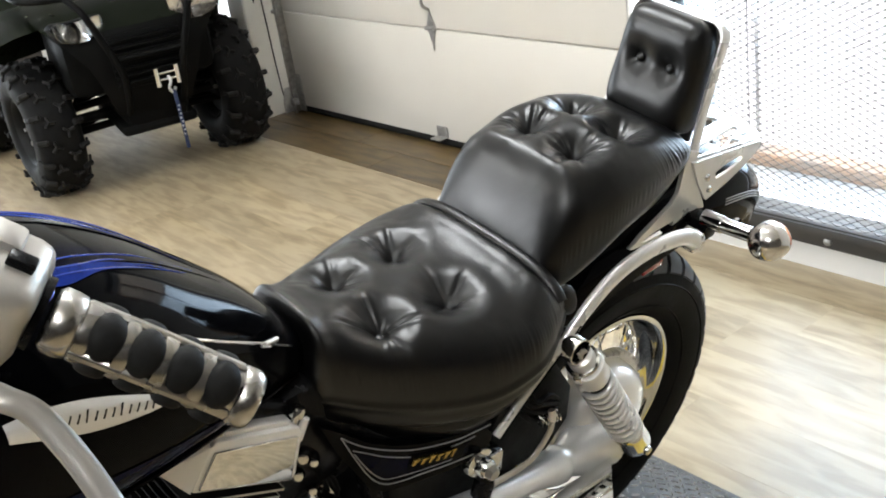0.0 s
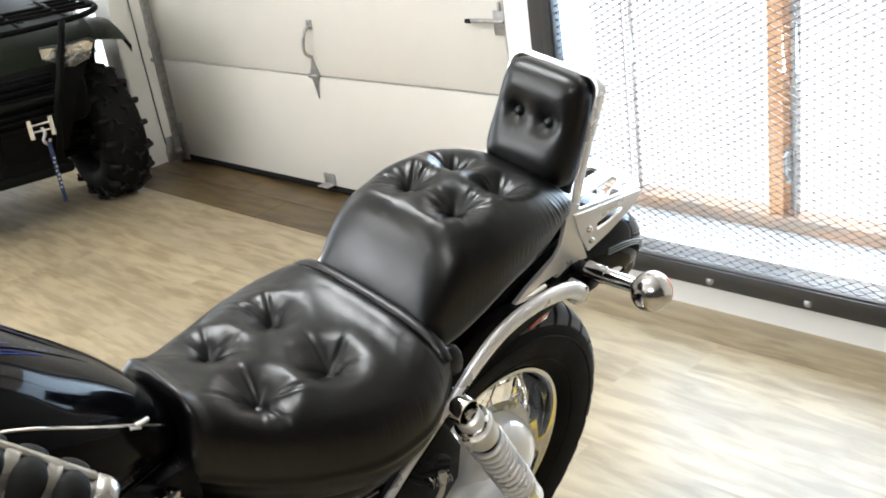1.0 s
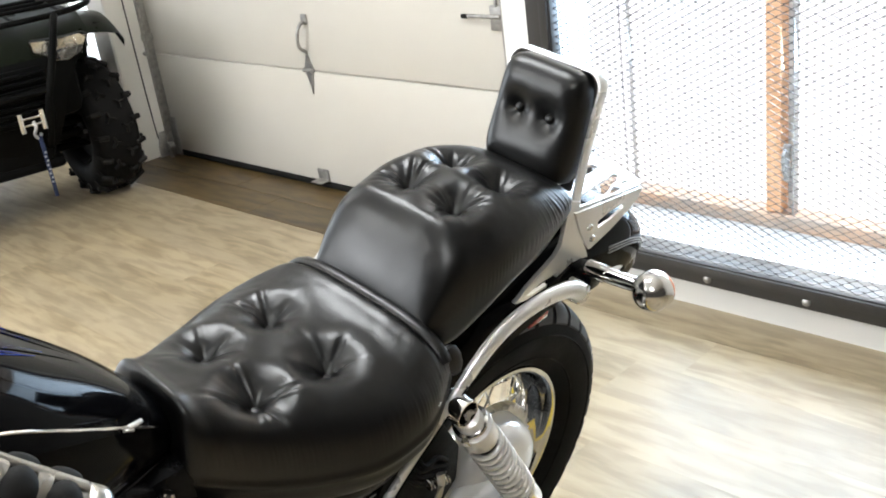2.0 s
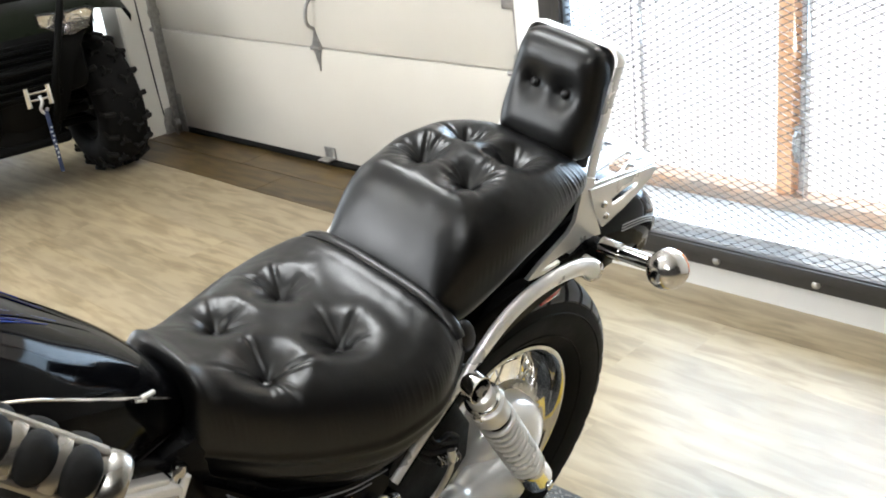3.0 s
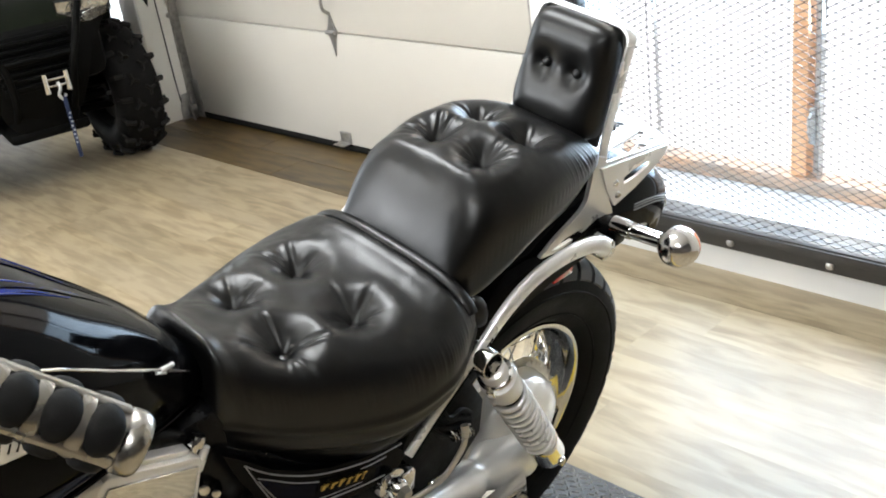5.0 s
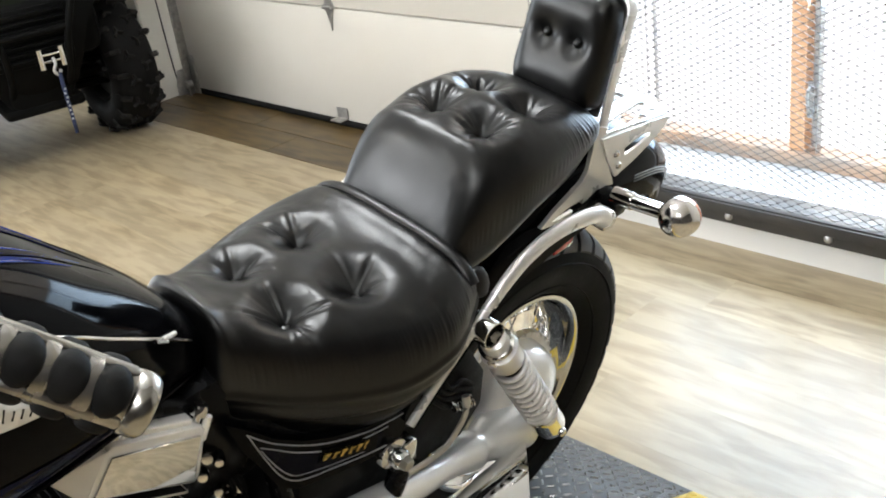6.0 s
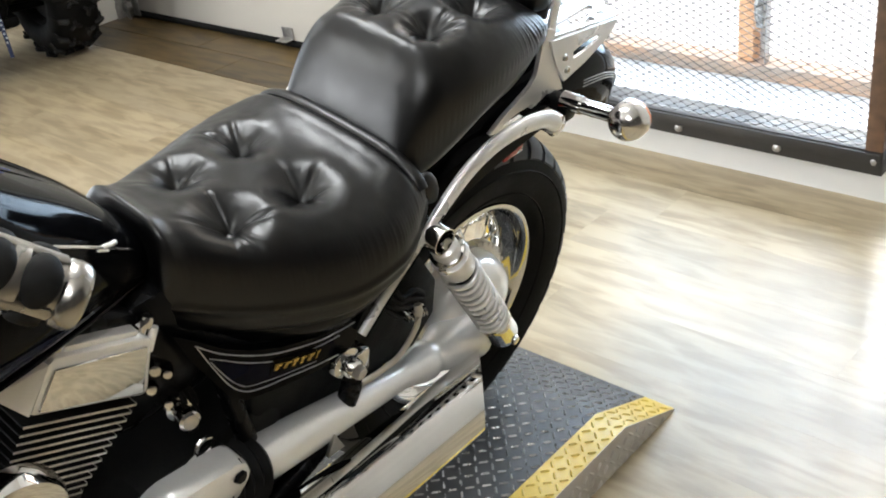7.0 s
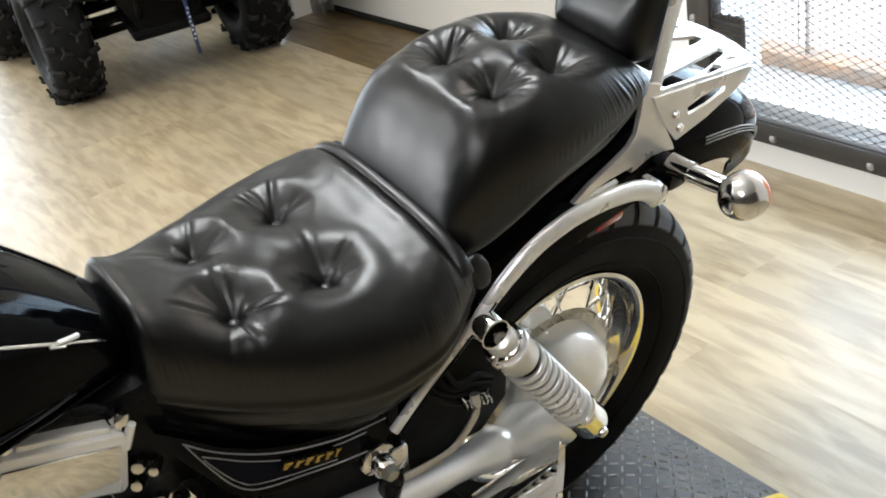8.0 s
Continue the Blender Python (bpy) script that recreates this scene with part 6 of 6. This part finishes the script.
def quad_bike():
    q = thing("quad_bike", pose(0.655, 3.44, 0, 0, 0, -12), "dark olive and black utility quad bike with front winch", "quad bike")
    R = 0.312
    quad_tyre(q, -0.455, 0.03, R, 0.205, 8, "front wheel")
    quad_tyre(q, 0.405, 0.03, R, 0.205, 8, "front wheel")
    quad_tyre(q, -0.64, 1.13, R, 0.27, 6, "rear wheel")
    quad_tyre(q, 0.50, 1.13, R, 0.27, 6, "rear wheel")
    # fenders: a flared sheet over each front wheel
    for s in (-1, 1):
        rows = []
        for i in range(25):
            a = radians(50 + 118 * i / 24)
            y, z = 0.05 - 0.44 * math.cos(a), 0.42 + 0.40 * math.sin(a) ** 0.8
            rows.append([Vector((s * xx, y + dy, z + dz)) for xx, dy, dz in ((0.24, 0.02, 0.05), (0.36, 0.0, 0.035), (0.48, 0, 0.02), (0.555, 0, 0.0), (0.572, 0, -0.03), (0.565, 0.0, -0.06))])
        f = grid_mesh(rows)
        part("front_fender", f, ATVGREEN, q, "dark olive plastic front fender", 50)
        fr = []
        for i in range(21):
            a = radians(25 + 140 * i / 20)
            y, z = 1.13 - 0.44 * math.cos(a), 0.40 + 0.46 * math.sin(a) ** 0.8
            fr.append([Vector((s * xx, y, z + dz)) for xx, dz in ((0.2, 0.04), (0.38, 0.03), (0.60, 0.01), (0.66, -0.05), (0.66, -0.12))])
        part("rear_fender", grid_mesh(fr), ATVGREEN, q, "dark olive plastic rear fender", 50)
        # suspension: two arms and a spring strut
        for z0, z1 in ((0.40, 0.36), (0.29, 0.25)):
            part("suspension_arm", tube([(s * 0.12, -0.10, z0), (s * 0.37, 0.02, z1)], 0.018, 10), ATVBLACK, q)
            part("suspension_arm", tube([(s * 0.12, 0.16, z0), (s * 0.37, 0.04, z1)], 0.018, 10), ATVBLACK, q)
        part("strut", tube([(s * 0.20, 0.0, 0.72), (s * 0.32, 0.03, 0.34)], 0.022, 12), CHROME if s < 0 else ATVBLACK, q, "damper strut")
        cl = []
        for k in range(90):
            t = k / 89
            c = Vector((s * 0.20, 0.0, 0.72)).lerp(Vector((s * 0.305, 0.026, 0.39)), t)
            cl.append(c + Vector((0.034 * math.cos(k * 0.6), 0.034 * math.sin(k * 0.6), 0)))
        part("coil_spring", tube(cl, 0.006, 6), ATVBLACK, q)
        part("drive_shaft", tube([(s * 0.10, 0.05, 0.30), (s * 0.36, 0.03, 0.31)], [0.03, 0.02], 12), RUBBER, q)
    # hull: nose, grille, hood, belly, seat
    prof = ((-0.38, 0.36, 0.16), (-0.45, 0.48, 0.20), (-0.465, 0.60, 0.24), (-0.455, 0.70, 0.31), (-0.43, 0.745, 0.35), (-0.37, 0.81, 0.40), (-0.20, 0.86, 0.42), (0.05, 0.92, 0.34), (0.30, 0.98, 0.22), (0.50, 0.96, 0.18))
    sheet = lambda ps: grid_mesh([[(x * w, y + 0.05 * x * x, z) for x in (-1, -0.8, -0.5, 0, 0.5, 0.8, 1)] for y, z, w in ps])
    part("hood", sheet(prof[4:]), ATVGREEN, q, "dark olive plastic hood", 40)
    part("front_bumper", sheet(prof[:5]), ATVBLACK, q, "black plastic front bumper", 40)
    part("hull", box((0.30, 1.75, 0.34), (0, 0.50, 0.46), 0.06), ATVBLACK, q, "black underbody and engine")
    for s in (-1, 1):
        part("footboard", box((0.34, 0.62, 0.05), (s * 0.30, 0.60, 0.37), 0.015), ATVBLACK, q, "black footboard")
    part("rear_axle", box((0.80, 0.16, 0.16), (0, 1.15, 0.32), 0.04), ATVBLACK, q)
    part("bash_plate", box((0.34, 0.62, 0.05), (0, -0.05, 0.29), 0.02, pose(0, 0, 0)), ATVBLACK, q)
    part("shroud", box((0.66, 0.56, 0.34), (0, -0.02, 0.62), 0.06), ATVBLACK, q)
    part("fuel_pod", box((0.30, 0.55, 0.16), (0, 0.45, 0.90), 0.06, seg=3), ATVGREEN, q)
    part("saddle", box((0.32, 0.75, 0.14), (0, 1.0, 0.86), 0.06, seg=3), VINYL, q, "black saddle")
    gr = part("grille", box((0.31, 0.012, 0.23), (0, -0.462, 0.61), 0.004), ATVBLACK, q, "black slatted grille")
    for k in range(7):
        part("slat", box((0.30, 0.02, 0.014), (0, -0.475, 0.52 + 0.030 * k), 0.003), ATVBLACK, gr)
    # headlights
    for s in (-1, 1):
        m = pose(s * 0.255, -0.405, 0.765) @ pose(0, 0, 0, 90, 0, 0) @ pose(0, 0, 0, 0, -18 * s, 0)
        out = [(-0.115 * s, 0.046), (0.02 * s, 0.044), (0.095 * s, 0.052), (0.118 * s, 0.036), (0.085 * s, -0.028), (0.02 * s, -0.050), (-0.105 * s, -0.044)]
        if s < 0:
            out = out[::-1]
        h = part("headlight", prism(out, 0.05, m, bev=0.006), ATVBLACK, q, "angular clear headlight")
        rf = bmesh.new()
        for dx, rr in ((-0.035, 0.036), (0.04, 0.028)):
            lathe([(rr, 0.034), (rr * 0.8, 0.020), (rr * 0.45, 0.010), (0, 0.008)], 20, m @ pose(dx * s, 0, 0), rf)
        prism([(x * 0.92, y * 0.9) for x, y in out], 0.004, m @ pose(0, 0, 0.026), rf)
        part("reflector", rf, CHROME, h, "bright faceted reflector")
        part("lens", prism(out, 0.008, m @ pose(0, 0, 0.034), bev=0.003), LENS, h, "clear lens").visible_shadow = False
    # front rack and bumper tubes
    rack = part("front_rack", tube(smooth_path([(-0.44, 0.20, 0.94), (-0.45, -0.20, 0.925), (-0.40, -0.36, 0.91), (-0.2, -0.42, 0.90), (0.2, -0.42, 0.90), (0.40, -0.36, 0.91), (0.45, -0.20, 0.925), (0.44, 0.20, 0.94)], 5), 0.013, 10), ATVBLACK, q, "black tubular front rack")
    for y in (-0.28, -0.14, 0.0, 0.14):
        part("rack_bar", tube([(-0.44, y, 0.925), (0.44, y, 0.925)], 0.009, 8), ATVBLACK, rack)
    for x in (-0.30, -0.1, 0.1, 0.30):
        part("rack_bar", tube([(x, -0.41, 0.905), (x, 0.18, 0.935)], 0.008, 8), ATVBLACK, rack)
    for s in (-1, 1):
        pts = smooth_path([(s * 0.26, -0.42, 0.90), (s * 0.22, -0.50, 0.84), (s * 0.17, -0.52, 0.70), (s * 0.13, -0.51, 0.58), (s * 0.12, -0.44, 0.44), (s * 0.12, -0.30, 0.33)], 5)
        part("bumper_tube", tube(pts, 0.015, 10), ATVBLACK, q, "black bumper tube")
    part("bumper_cross", tube([(-0.15, -0.515, 0.63), (0.15, -0.515, 0.63)], 0.013, 10), ATVBLACK, q)
    # winch fairlead, hook and strap
    wn_ = new("winch")
    wn_.parent, wn_.empty_display_size = q, 0.05
    wn_["label"] = "winch with bright roller fairlead and hanging hook strap"
    for x in (0.0, 0.085):
        part("fairlead_roller", tube([(x, -0.53, 0.565), (x, -0.53, 0.485)], 0.011, 14), CHROME, wn_, "bright roller")
    for z in (0.54, 0.512):
        part("fairlead_bar", tube([(0.0, -0.532, z), (0.085, -0.532, z)], 0.005, 10), CHROME, wn_)
    hk = tube(smooth_path([(0.045, -0.535, 0.525), (0.048, -0.545, 0.50), (0.035, -0.548, 0.475), (0.050, -0.548, 0.455), (0.062, -0.546, 0.475)], 4), 0.007, 8)
    part("hook", hk, GALV, wn_, "steel hook")
    part("strap", box((0.016, 0.006, 0.26), (0.052, -0.552, 0.335), 0.002, pose(0, 0, 0)), STRAP, wn_, "blue webbing strap")
    for k in range(8):
        part("stitch", box((0.008, 0.002, 0.008), (0.050 + 0.004 * (k % 2), -0.5562, 0.27 + 0.018 * k), 0.0005, seg=1), WHITESTRAP, wn_)
    # handlebar
    part("handlebar", tube(smooth_path([(-0.40, 0.62, 1.10), (-0.25, 0.50, 1.12), (-0.08, 0.42, 1.06), (0.08, 0.42, 1.06), (0.25, 0.50, 1.12), (0.40, 0.62, 1.10)], 5), 0.013, 10), ATVBLACK, q)
    return q


quad_bike()


# ---- floor boards ----
def boards():
    wide, long = 0.192, 1.28
    meshes = []
    for k in range(2):
        bm = box((wide - 0.0002, long - 0.0002, 0.012), (0, 0, -0.006))
        me = bpy.data.meshes.new("plank")
        bm.to_mesh(me)
        bm.free()
        me.materials.append(OAK)
        meshes.append(me)
    rnd = random.Random(11)
    made = 0
    for i in range(24):
        x = 1.165 - wide / 2 - i * wide
        shift = rnd.random() * long
        for j in range(9):
            y = -3.6 + shift + j * long
            if y > 6.4 or made >= 296 or x < -3.4:
                continue
            ob = new("plank", meshes[made % 2])
            ob.parent = floor
            ob.location = (x, y, 0)
            made += 1
    # darker boards along the wall
    bm = box((0.19, 1.2 - 0.002, 0.012), (0, 0, -0.006), 0.001, seg=1)
    me = bpy.data.meshes.new("plank")
    bm.to_mesh(me)
    bm.free()
    me.materials.append(SILLOAK)
    for i, x in enumerate((1.262, 1.455)):
        for j in range(4):
            y = 3.02 - j * 1.2 + (0.35 if i else 0)
            if y < 0.9:
                continue
            ob = new("plank", me)
            ob.parent = floor
            ob.location = (x, y, 0.001)
            ob["label"] = "worn dark brown threshold board"
    for y in (0.2, -1.08, -2.36, 4.3, 5.58):
        ob = new("plank", meshes[0])
        ob.parent = floor
        ob.location = (1.262, y, 0)

    # the boards past the walkway stay joined
    verts, faces = [], []
    for i in range(30):
        x = 1.165 - wide / 2 - i * wide
        for j in range(9):
            y0, y1 = -4.0 + (i * 0.41) % 0.9 - 0.9 + j * long, -4.0 + (i * 0.41) % 0.9 - 0.9 + (j + 1) * long
            y0, y1 = max(y0, -4.0), min(y1, 7.0)
            if y1 - y0 < 0.05 or x < -4.45:
                continue
            k = len(verts)
            z = -0.0035
            verts += [(x - wide / 2 + 0.0004, y0 + 0.0004, z), (x + wide / 2 - 0.0004, y0 + 0.0004, z), (x + wide / 2 - 0.0004, y1 - 0.0004, z), (x - wide / 2 + 0.0004, y1 - 0.0004, z)]
            verts += [(a, b, c - 0.005) for a, b, c in verts[k:k + 4]]
            faces += [(k, k + 1, k + 2, k + 3), (k, k + 4, k + 5, k + 1), (k + 1, k + 5, k + 6, k + 2), (k + 2, k + 6, k + 7, k + 3), (k + 3, k + 7, k + 4, k)]
    me = bpy.data.meshes.new("planks")
    me.from_pydata(verts, [], faces)
    me.materials.append(OAK)
    rest = new("planks", me)
    rest.parent = floor
    tagged(rest, "light oak laminate boards", kind="stuff")


boards()
